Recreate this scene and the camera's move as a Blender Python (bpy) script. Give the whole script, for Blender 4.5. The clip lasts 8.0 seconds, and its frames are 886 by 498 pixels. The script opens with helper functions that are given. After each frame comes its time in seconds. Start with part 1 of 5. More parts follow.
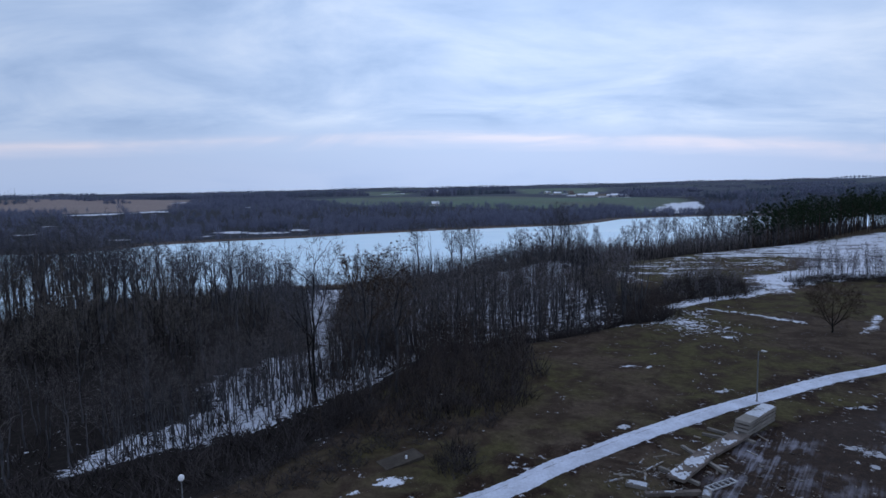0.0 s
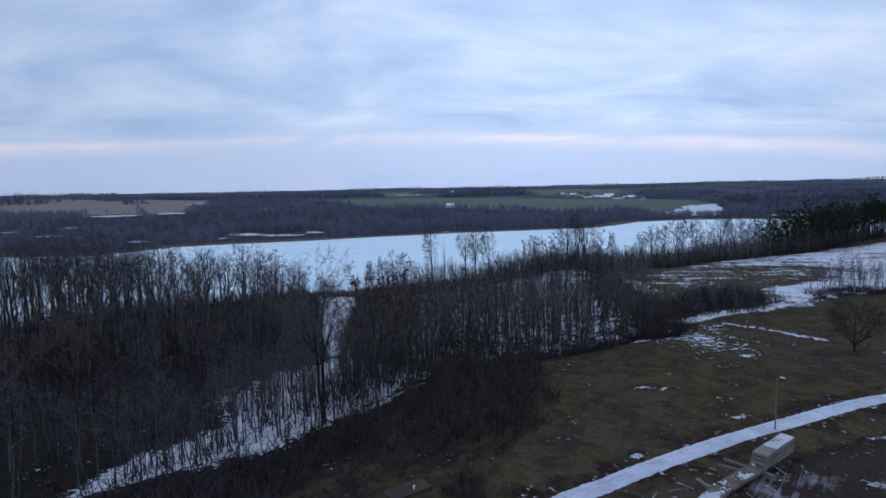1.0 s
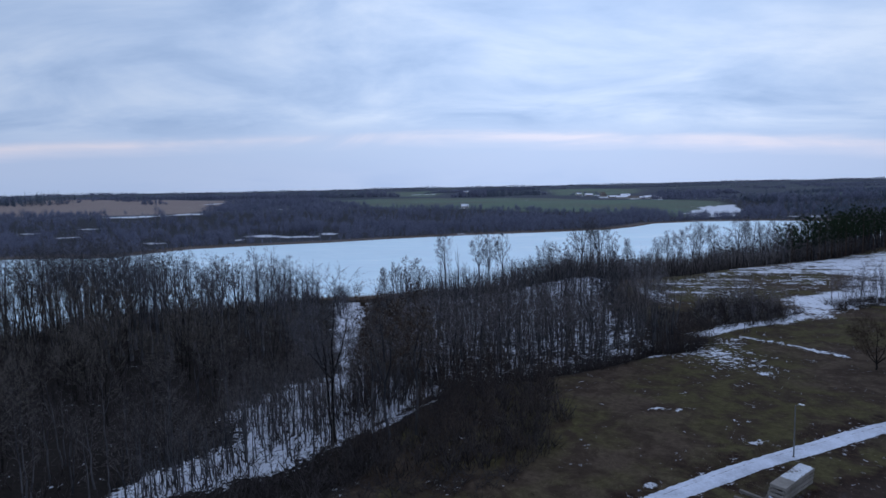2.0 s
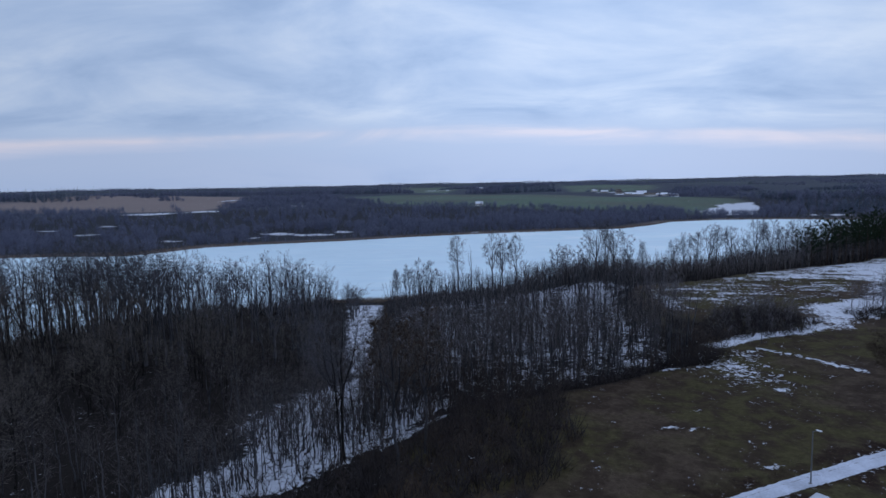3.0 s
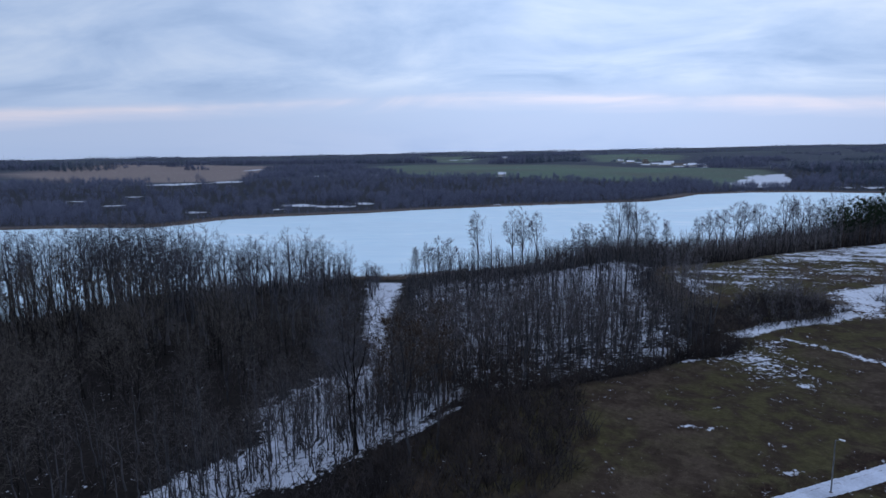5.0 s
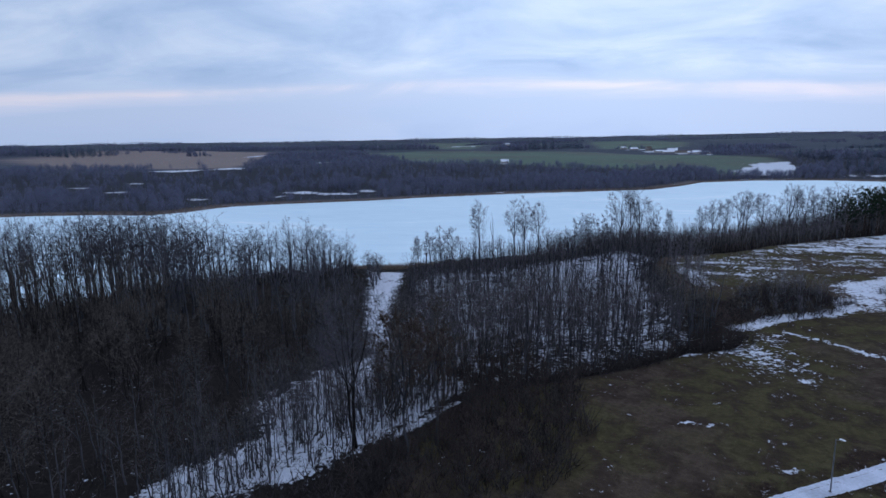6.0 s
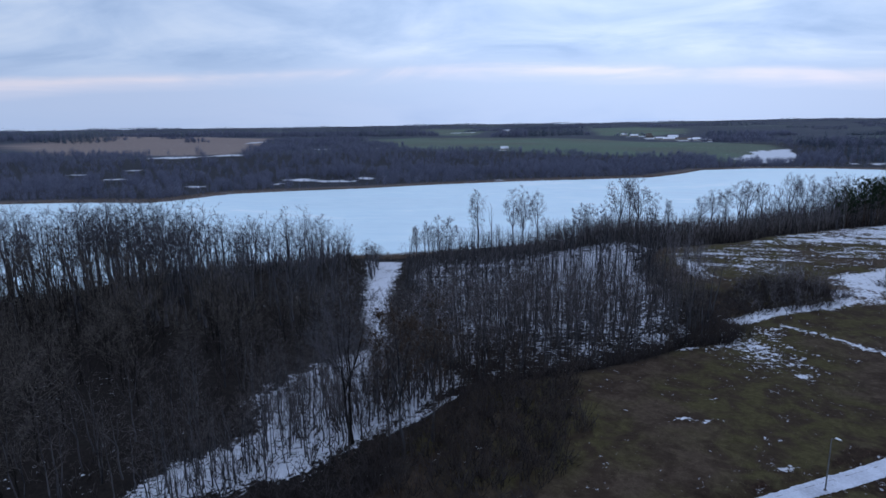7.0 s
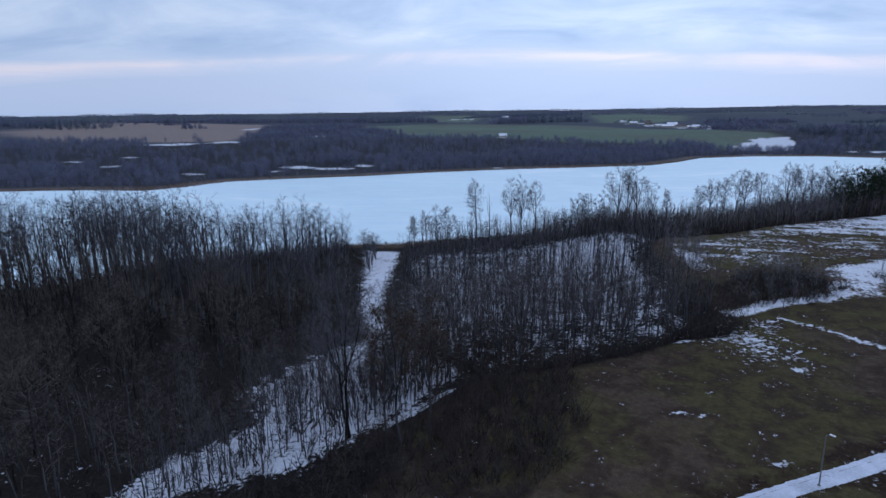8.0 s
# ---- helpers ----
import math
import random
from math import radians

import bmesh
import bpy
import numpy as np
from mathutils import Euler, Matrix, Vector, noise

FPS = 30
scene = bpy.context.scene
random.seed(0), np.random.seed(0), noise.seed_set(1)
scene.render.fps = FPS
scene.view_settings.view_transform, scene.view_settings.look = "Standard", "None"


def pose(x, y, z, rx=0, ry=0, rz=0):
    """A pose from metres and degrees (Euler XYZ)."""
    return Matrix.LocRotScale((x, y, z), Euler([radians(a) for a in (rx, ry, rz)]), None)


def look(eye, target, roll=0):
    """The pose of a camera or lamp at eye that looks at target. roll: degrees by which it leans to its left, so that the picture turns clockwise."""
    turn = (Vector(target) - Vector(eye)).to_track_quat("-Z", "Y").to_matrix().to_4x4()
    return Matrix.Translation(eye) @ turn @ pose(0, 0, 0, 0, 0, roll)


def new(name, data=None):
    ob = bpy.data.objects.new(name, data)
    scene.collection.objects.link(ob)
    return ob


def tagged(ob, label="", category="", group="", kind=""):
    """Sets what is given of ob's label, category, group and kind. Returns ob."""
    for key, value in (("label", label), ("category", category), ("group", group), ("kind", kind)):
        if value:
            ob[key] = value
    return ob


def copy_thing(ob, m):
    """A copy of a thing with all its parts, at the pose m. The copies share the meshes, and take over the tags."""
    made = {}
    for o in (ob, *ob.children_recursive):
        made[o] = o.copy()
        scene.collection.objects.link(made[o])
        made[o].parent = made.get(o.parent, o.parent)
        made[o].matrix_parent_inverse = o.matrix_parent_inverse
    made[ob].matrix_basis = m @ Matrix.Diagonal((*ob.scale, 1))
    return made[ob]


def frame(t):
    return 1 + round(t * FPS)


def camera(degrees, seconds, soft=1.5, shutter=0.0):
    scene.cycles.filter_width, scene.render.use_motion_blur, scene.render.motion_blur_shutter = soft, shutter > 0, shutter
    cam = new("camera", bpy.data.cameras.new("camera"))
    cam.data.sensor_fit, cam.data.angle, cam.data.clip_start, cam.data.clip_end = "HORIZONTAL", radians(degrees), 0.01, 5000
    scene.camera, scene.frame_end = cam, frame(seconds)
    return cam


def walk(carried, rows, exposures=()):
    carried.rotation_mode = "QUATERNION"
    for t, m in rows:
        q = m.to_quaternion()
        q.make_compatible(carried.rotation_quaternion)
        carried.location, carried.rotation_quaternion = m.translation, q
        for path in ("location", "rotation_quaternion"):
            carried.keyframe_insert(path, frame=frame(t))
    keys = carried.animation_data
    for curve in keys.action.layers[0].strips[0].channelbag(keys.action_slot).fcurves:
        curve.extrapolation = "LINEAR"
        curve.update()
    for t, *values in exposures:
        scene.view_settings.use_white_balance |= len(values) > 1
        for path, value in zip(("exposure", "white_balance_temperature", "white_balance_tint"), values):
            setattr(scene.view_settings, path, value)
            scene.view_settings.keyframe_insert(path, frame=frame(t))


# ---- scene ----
cam = camera(73.3, 8.0, soft=1.5)
PATH = [
    (0, (-2.193, -4.514, 26.757), (-2.2, -2.524, 26.562), -1.3),
    (0.5, (-1.801, -3.785, 27.976), (-1.835, -1.795, 27.782), -1.3),
    (1, (-1.531, -3.255, 29.344), (-1.589, -1.265, 29.15), -1.2),
    (1.5, (-1.248, -2.683, 30.634), (-1.331, -0.694, 30.439), -1.2),
    (3, (-0.342, -0.994, 34.834), (-0.499, 0.989, 34.624), -1.2),
    (3.5, (-0.046, -0.276, 36.04), (-0.226, 1.702, 35.805), -1.1),
    (4, (0.255, 0.24, 36.983), (0.052, 2.212, 36.719), -1.1),
    (4.5, (0.532, 0.713, 37.61), (0.307, 2.68, 37.321), -1.2),
    (6, (1.086, 2.047, 39.28), (0.844, 4.0, 38.923), -1.0),
    (6.5, (1.206, 2.518, 39.841), (0.965, 4.467, 39.462), -0.9),
    (7, (1.397, 2.863, 40.462), (1.157, 4.808, 40.06), -0.9),
    (7.5, (1.515, 3.159, 40.963), (1.278, 5.1, 40.539), -0.9),
    (8, (1.586, 3.427, 41.457), (1.352, 5.362, 41.012), -0.8),
]
walk(cam, [(t, look(eye, aim, lean)) for t, eye, aim, lean in PATH],
     [(0.0, 0.0), (1.5, 0.0), (3.0, -0.15), (3.5, -0.18), (4.5, -0.07), (6.0, 0.06), (8.0, 0.08)])

# ---- sky and light ----
world = bpy.data.worlds.new("dusk")
scene.world = world
world.use_nodes = True


class Nodes:
    """Short hand for building a node tree."""

    def __init__(self, tree):
        self.tree = tree
        tree.nodes.clear()

    def add(self, kind, **links):
        n = self.tree.nodes.new(kind)
        for key, value in links.items():
            name = key.replace("_", " ")
            sock = n.inputs[int(key[1:])] if key[0] == "i" and key[1:].isdigit() else n.inputs[name]
            if isinstance(value, bpy.types.NodeSocket):
                self.tree.links.new(value, sock)
            else:
                sock.default_value = value
        return n

    def maths(self, op, a, b=0.0, c=0.0):
        n = self.add("ShaderNodeMath", i0=a, i1=b, i2=c)
        n.operation = op
        return n.outputs[0]

    def ramp(self, value, *stops):
        n = self.add("ShaderNodeValToRGB", Fac=value)
        e = n.color_ramp.elements
        while len(e) < len(stops):
            e.new(0.5)
        for k, (p, col) in zip(e, stops):
            k.position, k.color = p, (col, col, col, 1) if isinstance(col, (int, float)) else (*col, 1)
        return n.outputs[0]

    def mix(self, fac, a, b, blend="MIX"):
        n = self.add("ShaderNodeMix")
        n.data_type, n.blend_type = "RGBA", blend
        for i, v in ((0, fac), (6, a), (7, b)):
            if isinstance(v, bpy.types.NodeSocket):
                self.tree.links.new(v, n.inputs[i])
            else:
                n.inputs[i].default_value = v if i == 0 else (*v, 1)
        return n.outputs[2]

    def noise(self, vector, scale, detail=4.0, rough=0.55, warp=0.0):
        return self.add("ShaderNodeTexNoise", Vector=vector, Scale=scale, Detail=detail, Roughness=rough, Distortion=warp).outputs[0]


w = Nodes(world.node_tree)
heading = w.add("ShaderNodeTexCoord").outputs["Generated"]
xyz = w.add("ShaderNodeSeparateXYZ", Vector=heading)
up = w.maths("MAXIMUM", xyz.outputs[2], 0.0)
lift = w.maths("ADD", up, 0.22)
deck = w.add("ShaderNodeCombineXYZ", X=w.maths("DIVIDE", xyz.outputs[0], lift), Y=w.maths("DIVIDE", xyz.outputs[1], lift), Z=0.0).outputs[0]
broad = w.noise(w.add("ShaderNodeMapping", Vector=deck, Scale=(1.25, 1.7, 1), Location=(2.3, 0.9, 0), Rotation=(0, 0, 0.15)).outputs[0], 1.0, 7.0, 0.56, 0.5)
streak = w.noise(w.add("ShaderNodeMapping", Vector=deck, Scale=(1.1, 2.8, 1), Rotation=(0, 0, 0.10)).outputs[0], 1.5, 5.0, 0.55, 1.2)
cover = w.maths("MULTIPLY_ADD", streak, 0.12, w.maths("MULTIPLY", broad, 0.88))
cloud = w.ramp(cover, (0.36, (0.38, 0.52, 0.81)), (0.46, (0.47, 0.61, 0.90)), (0.54, (0.55, 0.68, 0.95)), (0.64, (0.66, 0.77, 1.00)))
edge = w.noise(w.add("ShaderNodeMapping", Vector=heading, Scale=(3.2, 3.2, 34)).outputs[0], 1.6, 6.0, 0.62, 0.4)
bow = w.maths("ADD", w.maths("MULTIPLY", xyz.outputs[0], 0.023), w.maths("MULTIPLY", w.maths("MULTIPLY", xyz.outputs[0], xyz.outputs[0]), 0.086))
level = w.maths("ADD", w.maths("ADD", up, bow), w.maths("MULTIPLY", w.maths("SUBTRACT", edge, 0.5), 0.020))
rosy = w.ramp(w.noise(w.add("ShaderNodeMapping", Vector=heading, Scale=(2.2, 2.2, 9)).outputs[0], 1.5, 4.0, 0.6, 0.6), (0.36, 0.15), (0.58, 1.0))
plain = w.ramp(level, (0.0, (0.40, 0.53, 0.83)), (0.036, (0.47, 0.60, 0.89)), (0.070, (0.50, 0.63, 0.91)), (0.099, (0.47, 0.61, 0.90)))
glow = w.ramp(level, (0.066, (0.50, 0.62, 0.90)), (0.078, (0.62, 0.69, 0.93)), (0.088, (0.80, 0.78, 0.94)), (0.099, (0.50, 0.63, 0.91)))
low = w.mix(rosy, plain, glow)
part_low = w.ramp(level, (0.090, 1.0), (0.118, 0.0))
sky = w.mix(1.0, w.mix(part_low, cloud, low), (0.972, 1.0, 1.012), "MULTIPLY")
overhead = w.ramp(up, (0.34, 0.0), (0.75, 1.0))
sky = w.mix(overhead, sky, w.mix(1.0, sky, (0.99, 0.965, 1.035), "MULTIPLY"))
clear = w.add("ShaderNodeTexSky")
clear.sky_type, clear.sun_disc, clear.sun_elevation, clear.sun_rotation = "NISHITA", False, radians(2), radians(185)
sky = w.mix(1.0, sky, w.mix(1.0, clear.outputs[0], (0.01, 0.01, 0.01), "MULTIPLY"), "ADD")
toward = w.add("ShaderNodeVectorMath", i0=heading, i1=(0.16, 0.95, 0.26))
toward.operation = "DOT_PRODUCT"
veiled = w.maths("MULTIPLY_ADD", w.maths("POWER", w.maths("MAXIMUM", toward.outputs["Value"], 0.0), 7.0), 0.30, 0.80)
back = w.add("ShaderNodeBackground", Color=sky, Strength=veiled)
w.tree.links.new(back.outputs[0], w.add("ShaderNodeOutputWorld").inputs[0])

sun = new("sun", bpy.data.lights.new("sun", "SUN"))
sun.data.energy, sun.data.angle, sun.data.color = 0.25, radians(40), (0.9, 0.93, 1.0)
sun.matrix_world = look((0, 0, 60), (-30, -60, 0))

# ---- materials ----


def material(name, rough=0.8, metal=0.0):
    """A material and its nodes; finish() joins colour and relief to it."""
    m = bpy.data.materials.new(name)
    m.use_nodes = True
    n = Nodes(m.node_tree)
    n.made, n.rough, n.metal = m, rough, metal
    n.place = n.add("ShaderNodeTexCoord").outputs["Object"]
    return n


def finish(n, colour, relief=None, strength=0.4, depth=0.05, rough=None, gloss=0.5):
    b = n.add("ShaderNodeBsdfPrincipled", Base_Color=colour if isinstance(colour, bpy.types.NodeSocket) else (*colour, 1), Roughness=n.rough if rough is None else rough, Metallic=n.metal, Specular_IOR_Level=gloss)
    if relief is not None:
        n.tree.links.new(n.add("ShaderNodeBump", Height=relief, Strength=strength, Distance=depth).outputs[0], b.inputs["Normal"])
    n.tree.links.new(b.outputs[0], n.add("ShaderNodeOutputMaterial").inputs[0])
    return n.made


def two_tone(name, dark, light, coarse, fine, rough=0.8, strength=0.4, depth=0.03, metal=0.0, per_thing=0.0, gloss=None, per_piece=0.0):
    """Colour that varies at two scales, with relief."""
    n = material(name, rough, metal)
    a, b = n.noise(n.place, coarse, 3), n.noise(n.place, fine, 5, 0.65)
    v = n.maths("ADD", n.maths("MULTIPLY", a, 0.5), n.maths("MULTIPLY", b, 0.5))
    if per_thing:
        v = n.maths("ADD", v, n.maths("MULTIPLY", n.maths("SUBTRACT", n.add("ShaderNodeObjectInfo").outputs["Random"], 0.5), per_thing))
    if per_piece:
        v = n.maths("ADD", v, n.maths("MULTIPLY", n.maths("SUBTRACT", n.add("ShaderNodeNewGeometry").outputs["Random Per Island"], 0.5), per_piece))
    return finish(n, n.ramp(v, (0.32, dark), (0.68, light)), b, strength, depth, gloss=gloss if gloss is not None else 0.05 if rough >= 0.8 else 0.5)


BARK = two_tone("alder_bark", (0.033, 0.034, 0.038), (0.112, 0.110, 0.117), 0.6, 9, 0.9, per_thing=0.25, per_piece=0.35)
# shore trees' bark, paler and cooler: the haze before them is in its colour
BARK_HAZED = two_tone("ash_bark_hazed", (0.042, 0.043, 0.050), (0.140, 0.137, 0.148), 0.6, 9, 0.9, per_piece=0.3)
# near-black bark, also used to darken the wide-crowned trees in the hollow
BARK_BLACK = two_tone("near_black_bark", (0.012, 0.011, 0.011), (0.036, 0.032, 0.030), 0.6, 9, 0.9)
BARK_PALE = two_tone("aspen_bark", (0.07, 0.068, 0.064), (0.22, 0.21, 0.195), 0.7, 7, 0.85, per_thing=0.2, per_piece=0.5)
TWIGS = two_tone("bare_twigs", (0.042, 0.041, 0.045), (0.200, 0.188, 0.196), 0.16, 2, 0.9, per_thing=0.3, per_piece=0.5)
# darker copy of bare_twigs; some of the near wood's dimness is in the colour
TWIGS_DARKER = two_tone("darker_twigs", (0.034, 0.031, 0.031), (0.160, 0.143, 0.138), 0.10, 2, 0.9, per_piece=0.7)
TWIGS_BROWN = two_tone("willow_twigs", (0.028, 0.025, 0.023), (0.155, 0.137, 0.122), 0.08, 2, 0.9, per_piece=0.5)
TWIGS_RED = two_tone("catkin_twigs", (0.032, 0.026, 0.024), (0.088, 0.070, 0.060), 0.3, 3, 0.9)
BRUSH = two_tone("brushwood", (0.024, 0.021, 0.021), (0.074, 0.064, 0.062), 0.15, 2, 0.9, per_piece=0.4)
# distance haze is put into the base colour: paler and bluer than bark
FAR_WOOD_HAZE = two_tone("far_wood_haze", (0.100, 0.110, 0.158), (0.160, 0.170, 0.230), 0.014, 0.05, 0.95, 0.0, per_piece=0.05)
# spruces carry the same haze in their colour, pale blue beside the near pines
FAR_FIR_HAZE = two_tone("far_fir_haze", (0.085, 0.112, 0.150), (0.150, 0.185, 0.240), 0.012, 0.2, 0.95)
NEEDLES = two_tone("pine_needles", (0.010, 0.020, 0.012), (0.035, 0.052, 0.026), 0.4, 3, 0.8)
PINE_BARK = two_tone("pine_bark", (0.035, 0.028, 0.025), (0.10, 0.07, 0.055), 0.5, 6, 0.9)
LEAVES = two_tone("withered_leaves", (0.030, 0.023, 0.018), (0.095, 0.068, 0.048), 0.6, 4, 0.85, per_piece=0.3)
REEDS = two_tone("dry_reeds", (0.105, 0.080, 0.062), (0.225, 0.172, 0.132), 0.05, 1.5, 0.9)
GRASS_TUFT = two_tone("withered_grass", (0.060, 0.050, 0.032), (0.135, 0.110, 0.072), 0.08, 1.6, 0.9)
CONCRETE = two_tone("weathered_concrete", (0.125, 0.112, 0.097), (0.28, 0.258, 0.23), 0.7, 12, 0.85, 0.5, 0.02, per_thing=0.25)
CONCRETE_DARK = two_tone("stained_concrete", (0.085, 0.070, 0.060), (0.235, 0.198, 0.172), 0.8, 10, 0.85, 0.6, 0.03, per_thing=0.2)
STEEL = two_tone("galvanised_steel", (0.14, 0.15, 0.16), (0.30, 0.31, 0.32), 2, 20, 0.55, 0.15, 0.004, 0.6)
LAMP_WHITE = two_tone("white_lamp_shell", (0.72, 0.73, 0.74), (0.86, 0.87, 0.88), 3, 30, 0.4, 0.1, 0.003)
CONCRETE_MOSSY = two_tone("mossy_concrete", (0.036, 0.031, 0.025), (0.092, 0.078, 0.064), 0.9, 9, 0.9, 0.6, 0.03)
PLASTIC = two_tone("pale_frame", (0.28, 0.285, 0.29), (0.46, 0.465, 0.47), 2, 15, 0.6, 0.2, 0.004)
OLD_WOOD = two_tone("grey_wood", (0.13, 0.11, 0.09), (0.33, 0.29, 0.25), 1.2, 14, 0.85, 0.4, 0.01, per_thing=0.2)
RUBBLE = two_tone("rubble", (0.12, 0.105, 0.09), (0.36, 0.33, 0.30), 0.6, 8, 0.9, 0.5, 0.02)
PLASTER = two_tone("farm_plaster", (0.36, 0.34, 0.31), (0.58, 0.55, 0.50), 0.3, 4, 0.9, per_thing=0.5)
ROOF_SNOW = two_tone("snow_on_roof", (0.74, 0.77, 0.82), (0.86, 0.88, 0.92), 0.2, 3, 0.7)
ROOF_DARK = two_tone("dark_roof", (0.07, 0.06, 0.055), (0.15, 0.125, 0.11), 0.4, 5, 0.8, per_thing=0.4)
PANE = two_tone("dark_pane", (0.015, 0.018, 0.022), (0.035, 0.04, 0.05), 1, 8, 0.12, 0.05, 0.001)


def snow_material():
    n = material("dirty_snow", 0.75)
    a, b = n.noise(n.place, 0.35, 4), n.noise(n.place, 3.2, 6, 0.7)
    grit = n.ramp(n.noise(n.place, 1.3, 7, 0.75, 0.6), (0.60, 0.0), (0.72, 1.0))
    white = n.ramp(n.maths("ADD", n.maths("MULTIPLY", a, 0.5), n.maths("MULTIPLY", b, 0.5)), (0.30, (0.36, 0.37, 0.39)), (0.62, (0.66, 0.69, 0.73)))
    return finish(n, n.mix(n.maths("MULTIPLY", grit, 0.55), white, (0.20, 0.18, 0.16)), b, 0.5, 0.06, gloss=0.15)


def track_material():
    n = material("track_snow", 0.75)
    rut = n.add("ShaderNodeAttribute")
    rut.attribute_name = "rut"
    a, b = n.noise(n.place, 0.35, 4), n.noise(n.place, 3.2, 6, 0.7)
    grit = n.ramp(n.noise(n.place, 1.3, 7, 0.75, 0.6), (0.60, 0.0), (0.72, 1.0))
    worn = n.ramp(n.maths("MULTIPLY", rut.outputs["Fac"], n.noise(n.place, 0.9, 6, 0.7, 0.4)), (0.40, 0.0), (0.52, 1.0))
    white = n.ramp(n.maths("ADD", n.maths("MULTIPLY", a, 0.5), n.maths("MULTIPLY", b, 0.5)), (0.30, (0.36, 0.38, 0.43)), (0.62, (0.64, 0.68, 0.76)))
    dirty = n.mix(n.maths("MULTIPLY", grit, 0.55), white, (0.20, 0.18, 0.16))
    return finish(n, n.mix(n.maths("MULTIPLY", worn, 0.8), dirty, (0.09, 0.08, 0.072)), b, 0.5, 0.06, gloss=0.15)


def ice_material():
    n = material("snowy_lake_ice", 0.45)
    far = n.add("ShaderNodeMapping", Vector=n.place, Scale=(0.6, 1.4, 1), Rotation=(0, 0, -0.35)).outputs[0]
    a, b = n.noise(far, 0.011, 5, 0.6, 0.8), n.noise(far, 0.09, 6, 0.6, 0.5)
    v = n.maths("ADD", n.maths("MULTIPLY", a, 0.65), n.maths("MULTIPLY", b, 0.35))
    return finish(n, n.ramp(v, (0.34, (0.58, 0.78, 0.84)), (0.48, (0.67, 0.85, 0.90)), (0.56, (0.73, 0.89, 0.92)), (0.64, (0.88, 0.96, 0.97))), b, 0.1, 0.05, rough=n.ramp(a, (0.4, 0.35), (0.6, 0.7)))


def ground_material():
    n = material("field_ground", 0.95)

    def tell(name):
        a = n.add("ShaderNodeAttribute")
        a.attribute_name = name
        return a.outputs["Fac"]

    big, mid, fine, grain = n.noise(n.place, 0.035, 4), n.noise(n.place, 0.22, 5, 0.6, 0.5), n.noise(n.place, 1.3, 6, 0.65, 0.3), n.noise(n.place, 7.0, 4, 0.7)
    half = n.maths("ADD", n.maths("MULTIPLY", fine, 0.55), n.maths("MULTIPLY", grain, 0.45))
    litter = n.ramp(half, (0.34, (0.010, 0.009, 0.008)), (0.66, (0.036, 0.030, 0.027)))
    blade = n.ramp(half, (0.30, (0.036, 0.027, 0.019)), (0.52, (0.078, 0.057, 0.040)), (0.72, (0.130, 0.098, 0.072)))
    green_blade = n.ramp(half, (0.30, (0.032, 0.028, 0.013)), (0.70, (0.104, 0.088, 0.042)))
    turf = n.mix(n.ramp(big, (0.42, 0.0), (0.52, 1.0)), blade, green_blade)
    turf = n.mix(n.ramp(mid, (0.44, 0.0), (0.58, 0.9)), turf, n.ramp(half, (0.30, (0.020, 0.014, 0.010)), (0.70, (0.066, 0.046, 0.034))))
    soil = n.ramp(half, (0.34, (0.010, 0.006, 0.005)), (0.52, (0.027, 0.016, 0.011)), (0.68, (0.066, 0.042, 0.030)))
    crop = n.ramp(mid, (0.3, (0.098, 0.138, 0.104)), (0.7, (0.150, 0.195, 0.145)))
    crop = n.mix(n.ramp(n.noise(n.place, 0.0045, 3), (0.46, 0.0), (0.60, 0.8)), crop, n.ramp(mid, (0.3, (0.100, 0.108, 0.090)), (0.7, (0.150, 0.154, 0.130))))
    stubble = n.ramp(mid, (0.3, (0.200, 0.158, 0.142)), (0.7, (0.300, 0.240, 0.215)))
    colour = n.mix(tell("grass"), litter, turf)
    colour = n.mix(n.ramp(n.maths("ADD", tell("mud"), n.maths("MULTIPLY", n.maths("SUBTRACT", mid, 0.5), 0.9)), (0.40, 0.0), (0.60, 1.0)), colour, soil)
    # blue-grey haze of distance, mixed into the ground colour beyond the lake
    colour = n.mix(tell("far_haze"), colour, n.ramp(mid, (0.3, (0.050, 0.058, 0.074)), (0.7, (0.088, 0.098, 0.118))))
    colour = n.mix(tell("green"), colour, crop)
    colour = n.mix(tell("tan"), colour, stubble)
    ragged = n.maths("ADD", n.maths("MULTIPLY", mid, 0.38), n.maths("ADD", n.maths("MULTIPLY", fine, 0.62), n.maths("MULTIPLY", grain, 0.15)))
    lying = n.ramp(n.maths("ADD", tell("snow"), n.maths("MULTIPLY", n.maths("SUBTRACT", ragged, 0.575), 3.0)), (0.46, 0.0), (0.58, 1.0))
    white = n.ramp(half, (0.3, (0.50, 0.53, 0.58)), (0.7, (0.80, 0.82, 0.86)))
    white = n.mix(n.maths("MULTIPLY", tell("mud"), 0.60), white, (0.16, 0.15, 0.15))
    rows = n.add("ShaderNodeMapping", Vector=n.place, Rotation=(0, 0, -0.91)).outputs[0]
    streaks = n.noise(n.add("ShaderNodeMapping", Vector=rows, Scale=(0.07, 1.5, 1)).outputs[0], 1.0, 6, 0.7, 0.6)
    patchy = n.noise(rows, 0.3, 4, 0.6)
    slush = n.ramp(n.maths("ADD", n.maths("MULTIPLY", streaks, 0.55), n.maths("MULTIPLY", patchy, 0.55)), (0.54, 0.0), (0.68, 0.8))
    colour = n.mix(n.maths("MULTIPLY", slush, tell("slush")), colour, (0.27, 0.27, 0.31))
    colour = n.mix(lying, colour, white)
